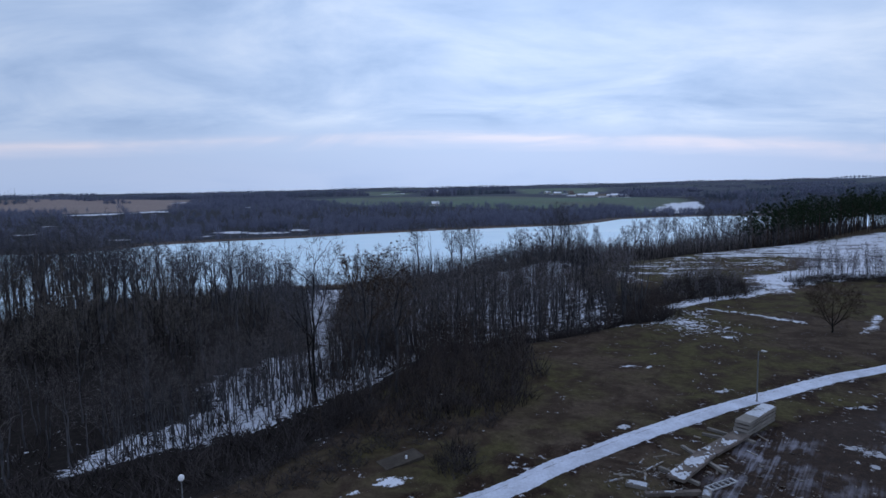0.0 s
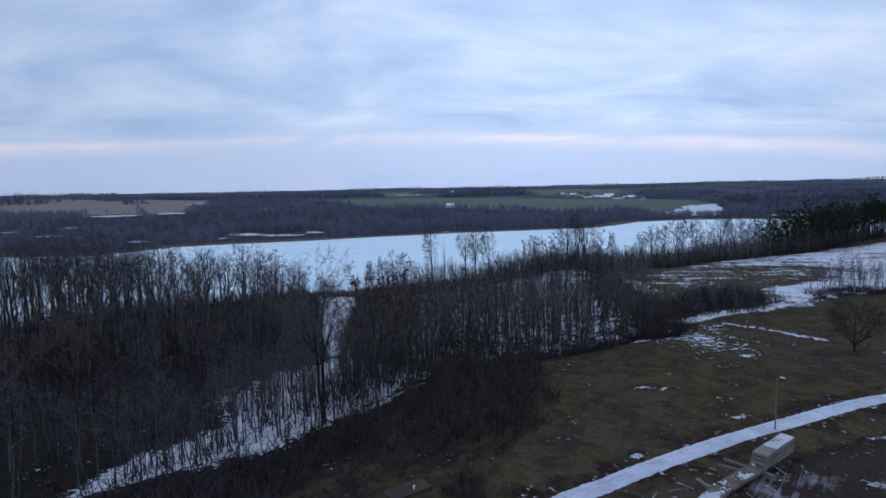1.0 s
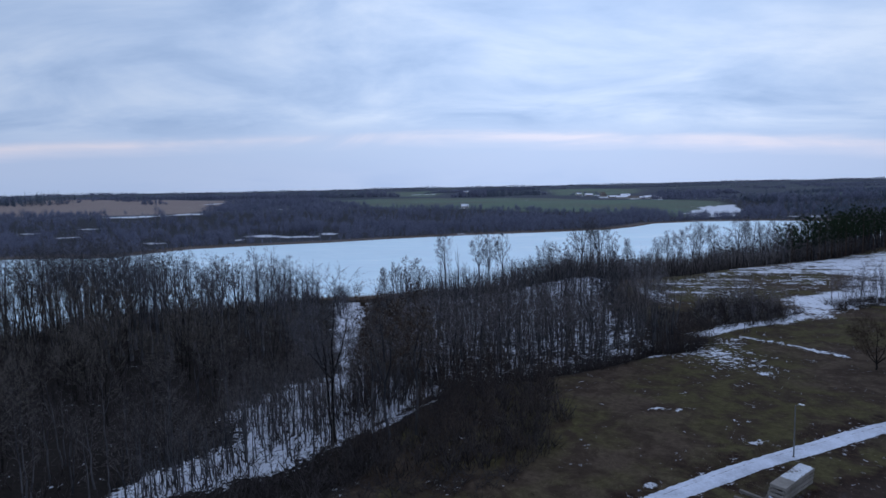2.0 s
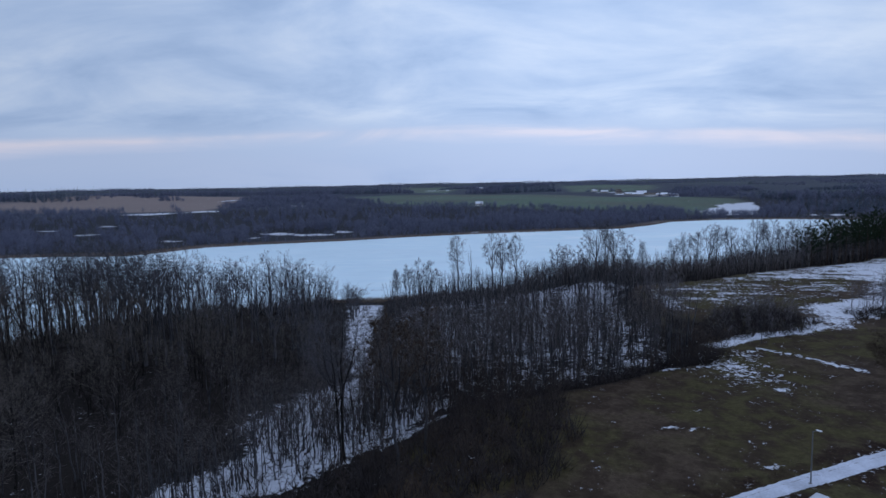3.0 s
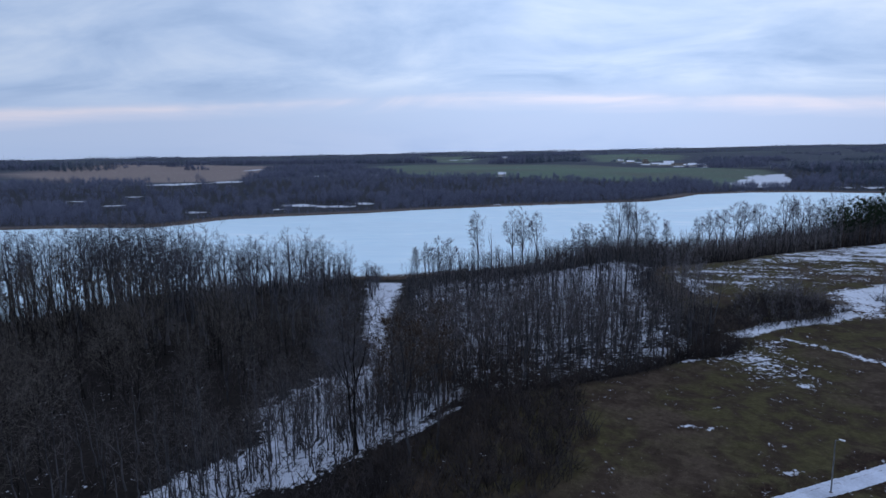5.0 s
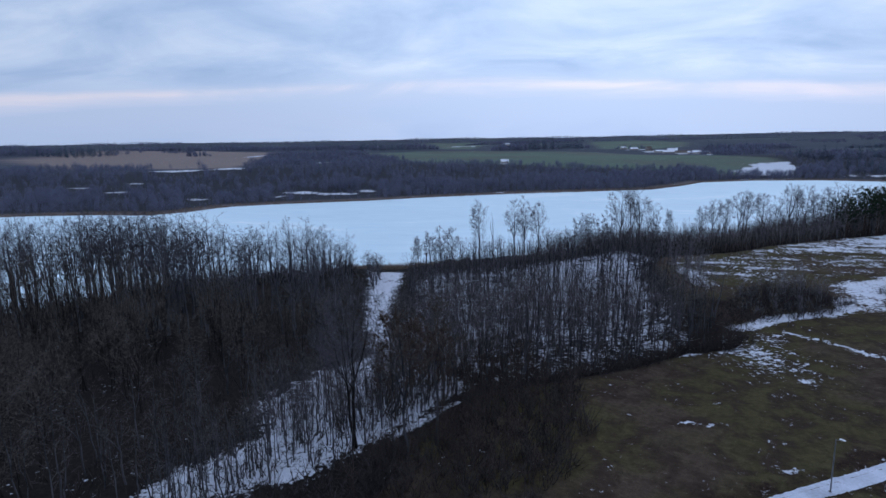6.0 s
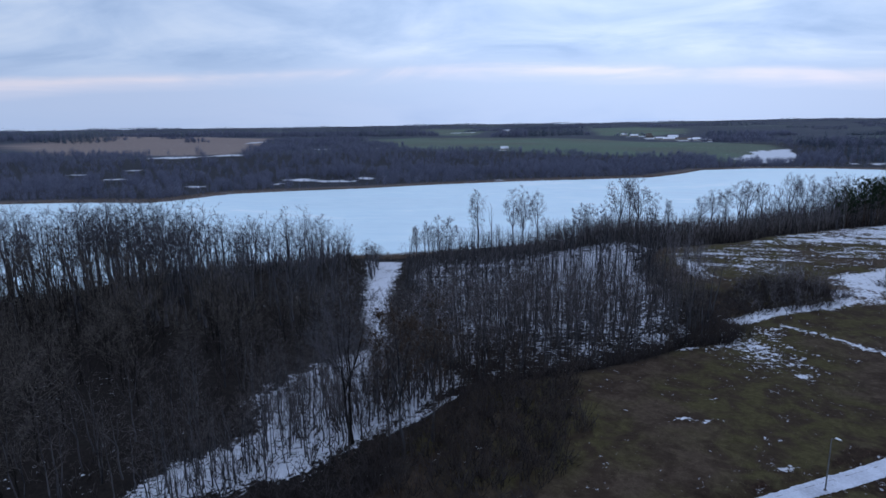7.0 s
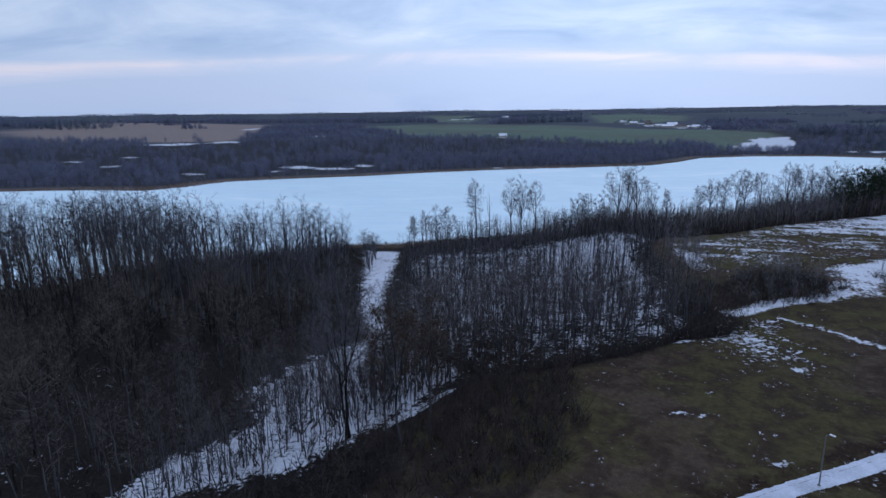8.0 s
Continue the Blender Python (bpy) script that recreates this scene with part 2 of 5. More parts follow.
    return finish(n, colour, n.maths("ADD", half, n.maths("MULTIPLY", lying, 0.6)), 0.4, 0.10, rough=n.ramp(tell("mud"), (0.3, 0.95), (0.9, 0.6)), gloss=0.04)


SNOW, TRACK, ICE, GROUND = snow_material(), track_material(), ice_material(), ground_material()

# ---- the lie of the land ----
LAKE_Z = -12.0
FIELD = [(-70, -400), (-52, 20), (-31, 40), (-22.5, 50), (-19.5, 54), (-16, 60), (-13, 67), (-13.5, 76), (-8.5, 86), (-3.6, 93), (6.8, 98), (15.7, 102),
         (26.7, 109), (33, 114), (43, 118), (46, 134), (43, 150), (43, 190), (50, 206), (77, 216), (93, 229), (150, 258), (230, 330), (420, 420), (900, 450), (900, -400)]
LAKE = [(-900, 60), (-420, 120), (-200, 150), (-147, 170), (-127, 205), (-80, 231), (-67, 240), (-47, 242), (-18, 257), (30, 280), (92, 306), (165, 352), (250, 432), (420, 545), (700, 620),
        (700, 790), (397, 698), (344, 727), (273, 733), (210, 711), (172, 658), (135, 618), (78, 602), (-4, 580), (-81, 549), (-132, 520), (-196, 497), (-237, 476),
        (-255, 437), (-270, 417), (-322, 419), (-361, 415), (-500, 380), (-900, 330)]
GULLY = [(-90, 40), (-58, 62), (-42, 80), (-31, 96), (-27, 112), (-30, 135), (-37, 165), (-42, 200), (-48, 232)]


def side(px, py, poly):
    """Signed distance to a closed outline, negative inside."""
    px, py = np.asarray(px, float), np.asarray(py, float)
    best, odd = np.full(px.shape, 1e18), np.zeros(px.shape, bool)
    for (ax, ay), (bx, by) in zip(poly, poly[1:] + poly[:1]):
        ex, ey = bx - ax, by - ay
        k = np.clip(((px - ax) * ex + (py - ay) * ey) / (ex * ex + ey * ey), 0, 1)
        best = np.minimum(best, (px - ax - k * ex) ** 2 + (py - ay - k * ey) ** 2)
        if ey:
            odd ^= ((ay > py) != (by > py)) & (px < ax + (py - ay) / ey * ex)
    return np.where(odd, -1, 1) * np.sqrt(best)


def off(px, py, line):
    """Distance to an open line, and how far along it (0 to 1)."""
    px, py = np.asarray(px, float), np.asarray(py, float)
    best, along = np.full(px.shape, 1e18), np.zeros(px.shape)
    for i, ((ax, ay), (bx, by)) in enumerate(zip(line, line[1:])):
        ex, ey = bx - ax, by - ay
        k = np.clip(((px - ax) * ex + (py - ay) * ey) / (ex * ex + ey * ey), 0, 1)
        d = (px - ax - k * ex) ** 2 + (py - ay - k * ey) ** 2
        along = np.where(d < best, (i + k) / (len(line) - 1), along)
        best = np.minimum(best, d)
    return np.sqrt(best), along


def step(a, b, v):
    k = np.clip((v - a) / (b - a), 0, 1)
    return k * k * (3 - 2 * k)


def swell(px, py, size, seed=0.0):
    """Smooth rolling from -1 to 1."""
    a, b = px / size + seed, py / size - seed
    return (np.sin(a * 1.7 + 1.3 * np.sin(b * 1.1 + seed)) + np.sin(b * 2.1 + 1.7 * np.sin(a * 0.9)) + np.sin((a + b) * 3.1 + seed)) / 3


def land(px, py):
    """Height of the ground."""
    px, py = np.asarray(px, float), np.asarray(py, float)
    f, l = side(px, py, FIELD), side(px, py, LAKE)
    top = -0.4 - 0.9 * step(75, 125, py) + 0.9 * step(140, 215, py) + 0.12 * swell(px, py, 9)
    fo, lo = np.maximum(f, 0), np.maximum(l, 0)
    t = fo / (fo + lo + 1e-6)
    near = top + (LAKE_Z + 0.5 - top) * np.where(t < 1, t, 1) ** 0.55 + 0.25 * swell(px, py, 14, 2) * step(0, 12, fo)
    near = near + 4.8 * np.exp(-((px - 38) / 32) ** 2 - ((py - 214) / 20) ** 2) * step(0, 16, f) * step(0, 30, l)
    g, _ = off(px, py, GULLY)
    near = near - 1.6 * (1 - step(4, 15, g)) * step(0, 10, f) * step(0, 60, l)
    far = LAKE_Z + 0.6 + 19 * step(20, 380, l) + 12 * step(300, 1500, l) + 20 * step(1300, 3900, l) + 14 * step(2400, 4600, l) + 11 * np.exp(-((px + 1150) / 330) ** 2 - ((py - 1420) / 260) ** 2) + 3.0 * swell(px, py, 160) * step(60, 400, l) + 7 * swell(px, py, 620, 1) * step(700, 2200, l)
    shore = [(-900, 190), (-361, 300), (-200, 400), (0, 480), (200, 600), (400, 640), (900, 720), (3000, 900)]
    sx, sy = [p[0] for p in shore], [p[1] for p in shore]
    z = np.where(py > np.interp(px, sx, sy), far, near)
    return np.where(l < 0, LAKE_Z - 0.9 * step(0, 9, -l) + 0.0, np.where(l < 9, LAKE_Z + (z - LAKE_Z) * step(-0.5, 9, l) + 0.05, z))

# ---- meshes ----


def raw(name, v, t, mat, smooth=False):
    """A mesh from arrays of places and triangles."""
    v, t = np.asarray(v, np.float32).reshape(-1, 3), np.asarray(t, np.int32).reshape(-1, 3)
    me = bpy.data.meshes.new(name)
    me.vertices.add(len(v))
    me.vertices.foreach_set("co", v.ravel())
    me.loops.add(t.size)
    me.loops.foreach_set("vertex_index", t.ravel())
    me.polygons.add(len(t))
    me.polygons.foreach_set("loop_start", np.arange(0, t.size, 3, dtype=np.int32))
    me.update(calc_edges=True)
    if smooth:
        me.polygons.foreach_set("use_smooth", np.ones(len(t), bool))
    me.materials.append(mat)
    return me


def grid_faces(nx, ny):
    i = np.arange(ny - 1)[:, None] * nx + np.arange(nx - 1)[None, :]
    i = i.ravel()
    return np.concatenate([np.stack([i, i + 1, i + nx + 1], 1), np.stack([i, i + nx + 1, i + nx], 1)])


def part(name, bm, mat, parent, label=""):
    """A bmesh as one mesh object under a thing or part."""
    me = bpy.data.meshes.new(name)
    bm.to_mesh(me)
    bm.free()
    me.materials.append(mat)
    ob = new(name, me)
    ob.parent = parent
    return tagged(ob, label)


def under(name, me, parent, label=""):
    ob = new(name, me)
    ob.parent = parent
    return tagged(ob, label)


def thing(name, m, label, category, group="", kind=""):
    ob = new(name)
    ob.empty_display_size = 0.5
    ob.matrix_basis = m
    return tagged(ob, label, category, group, kind)


def box(bm, sx, sy, sz, at=(0, 0, 0), turn=0.0, bevel=0.0, rough=0.0, rng=None):
    """A box resting on at, with worn edges."""
    made = bmesh.ops.create_cube(bm, size=1.0)["verts"]
    bmesh.ops.scale(bm, vec=(sx, sy, sz), verts=made)
    if bevel:
        edges = list({e for v in made for e in v.link_edges})
        made = list({v for f in bmesh.ops.bevel(bm, geom=edges, offset=bevel, segments=2, affect="EDGES")["faces"] for v in f.verts})
    if rough and rng:
        for v in made:
            v.co += Vector([rng.uniform(-rough, rough) for _ in range(3)])
    m = Matrix.Translation((at[0], at[1], at[2] + sz / 2)) @ Matrix.Rotation(turn, 4, "Z")
    bmesh.ops.transform(bm, matrix=m, verts=made)
    return made


# ---- ground, lake and road ----


def lines(stretches, lo, hi, grow=1.13):
    """Grid lines: even within the stretches (start, end, step), then ever wider to lo and hi."""
    vals = []
    for a, b, s in stretches:
        vals += list(np.arange(a, b - 1e-6, s))
    vals.append(stretches[-1][1])
    s = stretches[-1][2]
    while vals[-1] < hi:
        s *= grow
        vals.append(vals[-1] + s)
    s, head = stretches[0][2], [vals[0]]
    while head[-1] > lo:
        s *= grow
        head.append(head[-1] - s)
    return np.array(head[:0:-1] + vals)


ROAD = [(-48, 30), (-30, 33), (-15, 38.6), (-4, 43.6), (2, 47.0), (9.0, 51.9), (16.2, 57.0), (24.4, 62.2), (33.0, 67.0), (41, 71.0), (51.5, 76.2), (61.5, 80.3), (80, 87), (120, 100), (200, 120)]
YARD = [(12, 46), (19, 51), (26, 57), (34, 62.5), (44, 67), (60, 72), (90, 80), (120, 80), (110, 10), (0, 10), (2, 38)]
GULLY_SNOW = [(-51, 65), (-50, 69), (-48, 75), (-40, 85), (-45, 96), (-39, 116), (-32, 127), (-39, 150), (-46, 180), (-53, 210), (-57, 226), (-41, 226), (-39, 205), (-33, 156), (-24, 127), (-10, 108), (-4, 99), (-10, 90), (-16, 79), (-21, 72), (-31, 65.5), (-40, 62.5), (-46, 61)]
WOOD_SNOW = [(-22, 118), (-6, 99), (6, 101), (27, 113), (43, 122), (42, 190), (52, 214), (30, 222), (5, 236), (-30, 232), (-36, 200), (-30, 150)]
GLADE_NORTH = [(72, 209), (94, 229), (150, 258), (230, 310), (330, 330), (220, 225), (160, 200), (128, 205), (122, 215), (100, 213)]
GLADE_SOUTH = [(70, 141), (86, 147), (96, 157), (112, 164), (135, 166), (230, 200), (240, 235), (150, 205), (124, 204), (112, 184), (96, 176), (86, 172), (83, 160)]
GLADE_PATCH = [(44, 190), (52, 172), (70, 168), (86, 175), (112, 186), (126, 206), (120, 214), (100, 212), (74, 213), (52, 207)]
STUBBLE = [(-1010, 1090), (-664, 830), (-619, 889), (-449, 760), (-370, 760), (-432, 954), (-480, 1100), (-640, 1560), (-855, 1640), (-1200, 1700), (-1030, 1384)]
CROPS = [(-356, 1347), (-257, 1516), (-101, 1507), (37, 1438), (173, 1319), (224, 1184), (335, 1076), (397, 1006), (395, 958), (283, 798), (257, 845), (150, 880), (73, 874), (-15, 907), (-77, 913), (-212, 1066)]
PASTURES = [[(-424, 2938), (-112, 2720), (-123, 1725), (-210, 1708)], [(279, 2316), (554, 2944), (564, 2072), (477, 1775), (296, 1429), (205, 1457)], [(620, 1150), (900, 1250), (1000, 1400), (700, 1290)]]
BAY = [(283, 827), (324, 898), (360, 940), (398, 936), (372, 850), (341, 804), (304, 803)]
# snowy clearings in the far wood: place, half width, depth, how far the low growth reaches down to the lake
CLEARINGS = [(-432, 731, 30, 14, 110), (-375, 754, 20, 14, 110), (-457, 578, 9, 4, 85), (-414, 615, 7, 4, 85), (-398, 556, 9, 5, 85), (-292, 522, 11, 5, 85), (-224, 551, 7, 5, 85), (-208, 583, 16, 9, 85),
             (-178, 575, 24, 7, 85), (-150, 602, 9, 6, 90), (-314, 963, 20, 9, 85), (-223, 987, 12, 7, 85), (-16, 925, 9, 8, 85), (10, 587, 34, 3, 20), (430, 770, 34, 8, 85)]

# snow left lying in the open: place, length, width, turn
LYING = [(51, 131.5, 4.0, 2.4, 20), (55, 127, 2.6, 1.4, -30), (46.5, 126, 2.0, 1.6, 0), (5.4, 53.6, 2.6, 0.8, -15), (3.9, 52.3, 1.6, 0.6, -20), (-7.9, 49.2, 3.2, 2.2, 20), (-10.4, 47.3, 3.0, 0.7, 30), (34.4, 72.3, 3.4, 1.0, 10), (17.6, 61.2, 3.6, 0.7, 32),
         (12.2, 74.4, 1.2, 0.6, -20), (14.4, 73.6, 1.8, 0.7, 10), (16.8, 74.4, 1.6, 0.9, 0), (13.4, 71.3, 1.5, 0.7, 10), (18.1, 77.8, 1.4, 0.9, 30), (21.4, 81.3, 1.3, 0.7, 0), (25.2, 84.1, 1.4, 0.8, 0),
         (27.7, 83.0, 1.2, 0.7, 25), (30.1, 84.4, 1.0, 0.8, -30), (31.5, 90.6, 2.3, 1.3, -15), (49.0, 101.4, 3.2, 2.0, 20), (8.0, 85.7, 1.5, 0.7, 20),
         (52.0, 69.3, 1.6, 0.8, 0), (49.5, 71.2, 1.8, 0.6, 0), (47.5, 65.0, 3.5, 1.0, -5), (49.5, 62.5, 3.0, 0.9, 10), 
         (36.5, 46.5, 2.6, 0.6, -20), (39.2, 53.9, 3.4, 1.5, -45), (40.4, 52.2, 2.0, 0.9, -60), (38.0, 50.5, 2.4, 1.2, -50), (47.8, 64.2, 3.0, 1.1, -35), (44.0, 60.6, 2.4, 0.6, -10)]
TRAILS = [([(48, 131), (52, 133), (58, 138), (66, 141.5), (73, 144), (79, 148)], 1.9), ([(57, 129), (62.5, 123.7), (66.2, 116.8), (69, 113)], 0.55), ([(88, 118), (80, 108), (74, 102.5)], 0.45), ([(-16, 78.5), (-8, 90)], 0.8), ([(31, 112.3), (36, 114.6)], 0.4)]


def lay_ground():
    xs = lines([(-560, -230, 7.5), (-230, -64, 3.0), (-64, 100, 1.15), (100, 260, 3.2), (260, 440, 9.0)], -4900, 4900, 1.2)
    ys = lines([(30, 140, 1.0), (140, 260, 1.7), (260, 760, 6.0), (760, 1500, 16.0)], -700, 4950, 1.2)
    gx, gy = np.meshgrid(xs, ys)
    gz = land(gx, gy)
    r, _ = off(gx, gy, ROAD)
    gz = gz - 0.10 * (1 - step(1.5, 2.4, r))
    y_in = step(2, -6, side(gx, gy, YARD))
    gz = gz + y_in * 0.10 * np.sin((gx * 0.73 - gy * 0.68) * 2.4) * step(0.2, 1, swell(gx, gy, 5, 3) + 0.4)
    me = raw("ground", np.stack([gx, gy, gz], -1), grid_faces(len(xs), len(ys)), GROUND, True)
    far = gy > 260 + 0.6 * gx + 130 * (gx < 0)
    f = side(gx, gy, FIELD)
    snow = np.zeros_like(gx)
    snow = np.maximum(snow, (0.74 + 0.06 * step(110, 130, gy)) * step(3.0, -4.0, side(gx, gy, GULLY_SNOW)))
    snow = np.maximum(snow, (0.39 + 0.11 * step(115, 150, gy) + 0.14 * np.exp(-(((gx + 12) / 12) ** 2 + ((gy - 138) / 22) ** 2)) + 0.22 * np.exp(-(((gx - 22) / 20) ** 2 + ((gy - 185) / 24) ** 2))) * step(6.0, -8.0, side(gx, gy, WOOD_SNOW)))
    for poly in (GLADE_NORTH, GLADE_SOUTH):
        snow = np.maximum(snow, ((0.44 + 0.24 * step(95, 150, gx) if poly is GLADE_NORTH else 0.72) + 0.24 * swell(gx * 0.35, gy, 4.0, 3)) * step(4.0, -4.0, side(gx, gy, poly)))
    snow = np.maximum(snow, (0.33 + 0.22 * swell(gx * 0.22, gy, 2.6, 6)) * step(3.0, -6.0, side(gx, gy, GLADE_PATCH)))
    snow = np.maximum(snow, 1.0 * step(5.0, -5.0, side(gx, gy, BAY) + 9 * swell(gx, gy, 17, 2)))
    snow = np.maximum(snow, 0.62 * np.exp(-(((gx - 53) / 5) ** 2 + ((gy - 180) / 15) ** 2)))
    thaw = np.exp(-(((gx - 46) / 9) ** 2 + ((gy - 117) / 15) ** 2))
    snow = np.maximum(snow, 0.46 * thaw ** 0.7)
    for x, y, a, b, turn in LYING:
        c, s = math.cos(radians(turn)), math.sin(radians(turn))
        u, v = ((gx - x) * c + (gy - y) * s) / a, (-(gx - x) * s + (gy - y) * c) / b
        snow = np.maximum(snow, (0.74 if a * b < 2.4 else 0.84) * np.exp(-0.9 * (u * u + v * v) / 0.27) - 0.10 * swell(gx, gy, 0.9, x))
    for line, wide in TRAILS:
        d, _ = off(gx, gy, line)
        snow = np.maximum(snow, (0.85 if wide > 1 else 0.72) * step(wide + 1.6, wide - 0.9, d))
    snow = np.maximum(snow, 0.24 * step(3.4, 1.6, r))
    for x, y, a, b, _ in CLEARINGS + [(-545, 1230, 16, 50, 0), (-128, 1655, 34, 9, 0), (-180, 2100, 60, 24, 0), (300, 745, 40, 4, 0), (292, 1335, 26, 16, 0), (318, 1300, 30, 14, 0), (345, 1252, 26, 18, 0), (360, 1200, 20, 12, 0), (275, 1400, 24, 14, 0)]:
        snow = np.maximum(snow, 0.85 * step(1.35, 0.7, np.sqrt(((gx - x) / a) ** 2 + ((gy - y) / b) ** 2) - 0.55 * swell(gx, gy, 13, x) - 0.25 * swell(gx, gy, 5, y)))
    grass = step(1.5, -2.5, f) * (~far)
    mud = np.maximum(y_in * 0.95, 0.52 * step(8.0, 2.5, r) * grass)
    green = step(14, -14, side(gx, gy, CROPS)) + sum(step(20, -20, side(gx, gy, p)) for p in PASTURES) + 0.3 * ((gy > 2100) | (gx > 900)) * far * step(0.25, 0.5, swell(gx, gy, 330, 5))
    tan = step(12, -12, side(gx, gy, STUBBLE))
    tan = np.maximum(tan, far * step(26, 4, side(gx, gy, LAKE)) * 0.6)
    along_track = gx * 0.61 + gy * 0.79
    across_track = gx * 0.79 - gy * 0.61
    slush = step(5.0, 2.0, np.abs(across_track + 8.7)) * step(40, 46, along_track) * step(70, 64, along_track)
    slush = np.maximum(slush, 0.55 * step(0, -5, side(gx, gy, YARD)) * (gx > 30) * step(-0.1, 0.5, swell(gx, gy, 7, 4)))
    snow = np.maximum(snow, 0.14 * step(0, -5, side(gx, gy, YARD)) * (gx > 24))
    for name, value in (("snow", snow), ("grass", grass), ("mud", mud), ("slush", slush), ("green", np.clip(green, 0, 1)), ("tan", tan), ("far_haze", far * (0.45 + 0.55 * step(300, 360, side(gx, gy, LAKE))))):
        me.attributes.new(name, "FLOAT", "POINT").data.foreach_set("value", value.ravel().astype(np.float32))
    tagged(new("ground", me), "grassy field and wooded lakeside land with thawing snow", "ground", kind="structure")


def lay_ice():
    bm = bmesh.new()
    ring = [bm.verts.new((x, y, LAKE_Z + 0.02)) for x, y in [(-1000, 40), (300, 200), (900, 560), (900, 900), (200, 780), (-300, 560), (-1000, 420)]]
    deep = bmesh.ops.extrude_face_region(bm, geom=[bm.faces.new(ring)])["geom"]
    bmesh.ops.translate(bm, vec=(0, 0, -0.3), verts=[g for g in deep if isinstance(g, bmesh.types.BMVert)])
    bmesh.ops.recalc_face_normals(bm, faces=bm.faces[:])
    me = bpy.data.meshes.new("lake_ice")
    bm.to_mesh(me)
    bm.free()
    me.materials.append(ICE)
    tagged(new("lake_ice", me), "frozen lake under a thin pale snow cover", "lake", kind="structure")


def curve_points(line, every):
    """Points along a smooth line, with the way across it."""
    p = np.array(line, float)
    out = []
    for i in range(len(p) - 1):
        a, b, c, d = p[max(i - 1, 0)], p[i], p[i + 1], p[min(i + 2, len(p) - 1)]
        for k in np.arange(0, 1, every / np.linalg.norm(c - b)):
            out.append(0.5 * ((2 * b) + (c - a) * k + (2 * a - 5 * b + 4 * c - d) * k * k + (3 * b - a - 3 * c + d) * k ** 3))
    out = np.array(out)
    way = np.gradient(out, axis=0)
    way /= np.linalg.norm(way, axis=1)[:, None]
    return out, np.stack([-way[:, 1], way[:, 0]], 1)


def lay_road():
    mid, across = curve_points(ROAD, 0.3)
    n = np.arange(len(mid))
    side_u = np.linspace(-1, 1, 15)
    def rag(k):
        r = np.random.RandomState(k)
        soft = np.convolve(r.uniform(-1, 1, len(n) + 24), np.ones(25) / 25, "valid")[: len(n)]
        return 0.10 * np.sin(n * 0.043 + k) + 0.75 * soft + r.uniform(-0.09, 0.09, len(n))

    left, right = 1.36 + rag(1), 1.36 + rag(4)
    half = np.where(side_u[None] < 0, left[:, None], right[:, None])
    xy = mid[:, None] + across[:, None] * (side_u[None] * half)[..., None]
    body = 0.11 * (1 - np.abs(side_u) ** 4)[None] - 0.05 * np.exp(-((np.abs(side_u) - 0.42) / 0.12) ** 2)[None]
    z = land(xy[..., 0], xy[..., 1]) - 0.10 + body + 0.015 * np.random.RandomState(5).uniform(-1, 1, body.shape if body.shape[0] > 1 else (len(n), 15))
    z[:, [0, -1]] -= 0.06
    v = np.concatenate([xy, z[..., None]], -1)
    me = raw("road", v, grid_faces(15, len(n))[:, ::-1], TRACK, True)
    rut = np.exp(-((side_u - 0.30) / 0.13) ** 2) + 0.55 * np.exp(-((side_u + 0.55) / 0.13) ** 2)
    me.attributes.new("rut", "FLOAT", "POINT").data.foreach_set("value", np.tile(rut, len(n)).astype(np.float32))
    tagged(new("road", me), "field track under packed dirty snow with wheel ruts", "road", kind="structure")


lay_ground()
lay_ice()
lay_road()

# ---- trees ----


class Growth:
    """Gathers tapered limbs into arrays."""

    def __init__(self):
        self.v, self.t, self.count = [], [], 0

    def tube(self, p, q, r0, r1, n=3):
        p, q = np.asarray(p, float), np.asarray(q, float)
        way = q - p
        way /= np.linalg.norm(way) + 1e-9
        a = np.cross(way, (0.3, 0.9, 0.2) if abs(way[2]) > 0.8 else (0, 0, 1.0))
        a /= np.linalg.norm(a) + 1e-9
        b = np.cross(way, a)
        ang = np.arange(n) * 2 * math.pi / n
        ring = np.cos(ang)[:, None] * a + np.sin(ang)[:, None] * b
        c, i = self.count, np.arange(n)
        j = (i + 1) % n
        if r1 <= 0:
            self.v.append(np.concatenate([p + ring * r0, q[None]]))
            self.t.append(np.stack([c + i, c + j, np.full(n, c + n)], 1))
            self.count += n + 1
        else:
            self.v.append(np.concatenate([p + ring * r0, q + ring * r1]))
            self.t.append(np.concatenate([np.stack([c + i, c + j, c + n + j], 1), np.stack([c + i, c + n + j, c + n + i], 1)]))
            self.count += 2 * n

    def clump(self, p, size, rng):
        """A small uneven tuft: two crossed tetrahedra."""
        for _ in range(2):
            q = np.array(p) + rng.uniform(-1, 1, (4, 3)) * size
            c = self.count
            self.v.append(q)
            self.t.append(np.array([(c, c + 1, c + 2), (c, c + 2, c + 3), (c, c + 3, c + 1), (c + 1, c + 3, c + 2)]))
            self.count += 4

    def arrays(self):
        return np.concatenate(self.v), np.concatenate(self.t)


def unit(v):
    return v / (np.linalg.norm(v) + 1e-9)


def along(line, f):
    """The place at share f of a line of nodes, and its heading there."""
    u = min(max(f, 0.0), 0.999) * (len(line) - 1)
    k = int(u)
    return line[k] + (line[k + 1] - line[k]) * (u - k), unit(line[k + 1] - line[k])


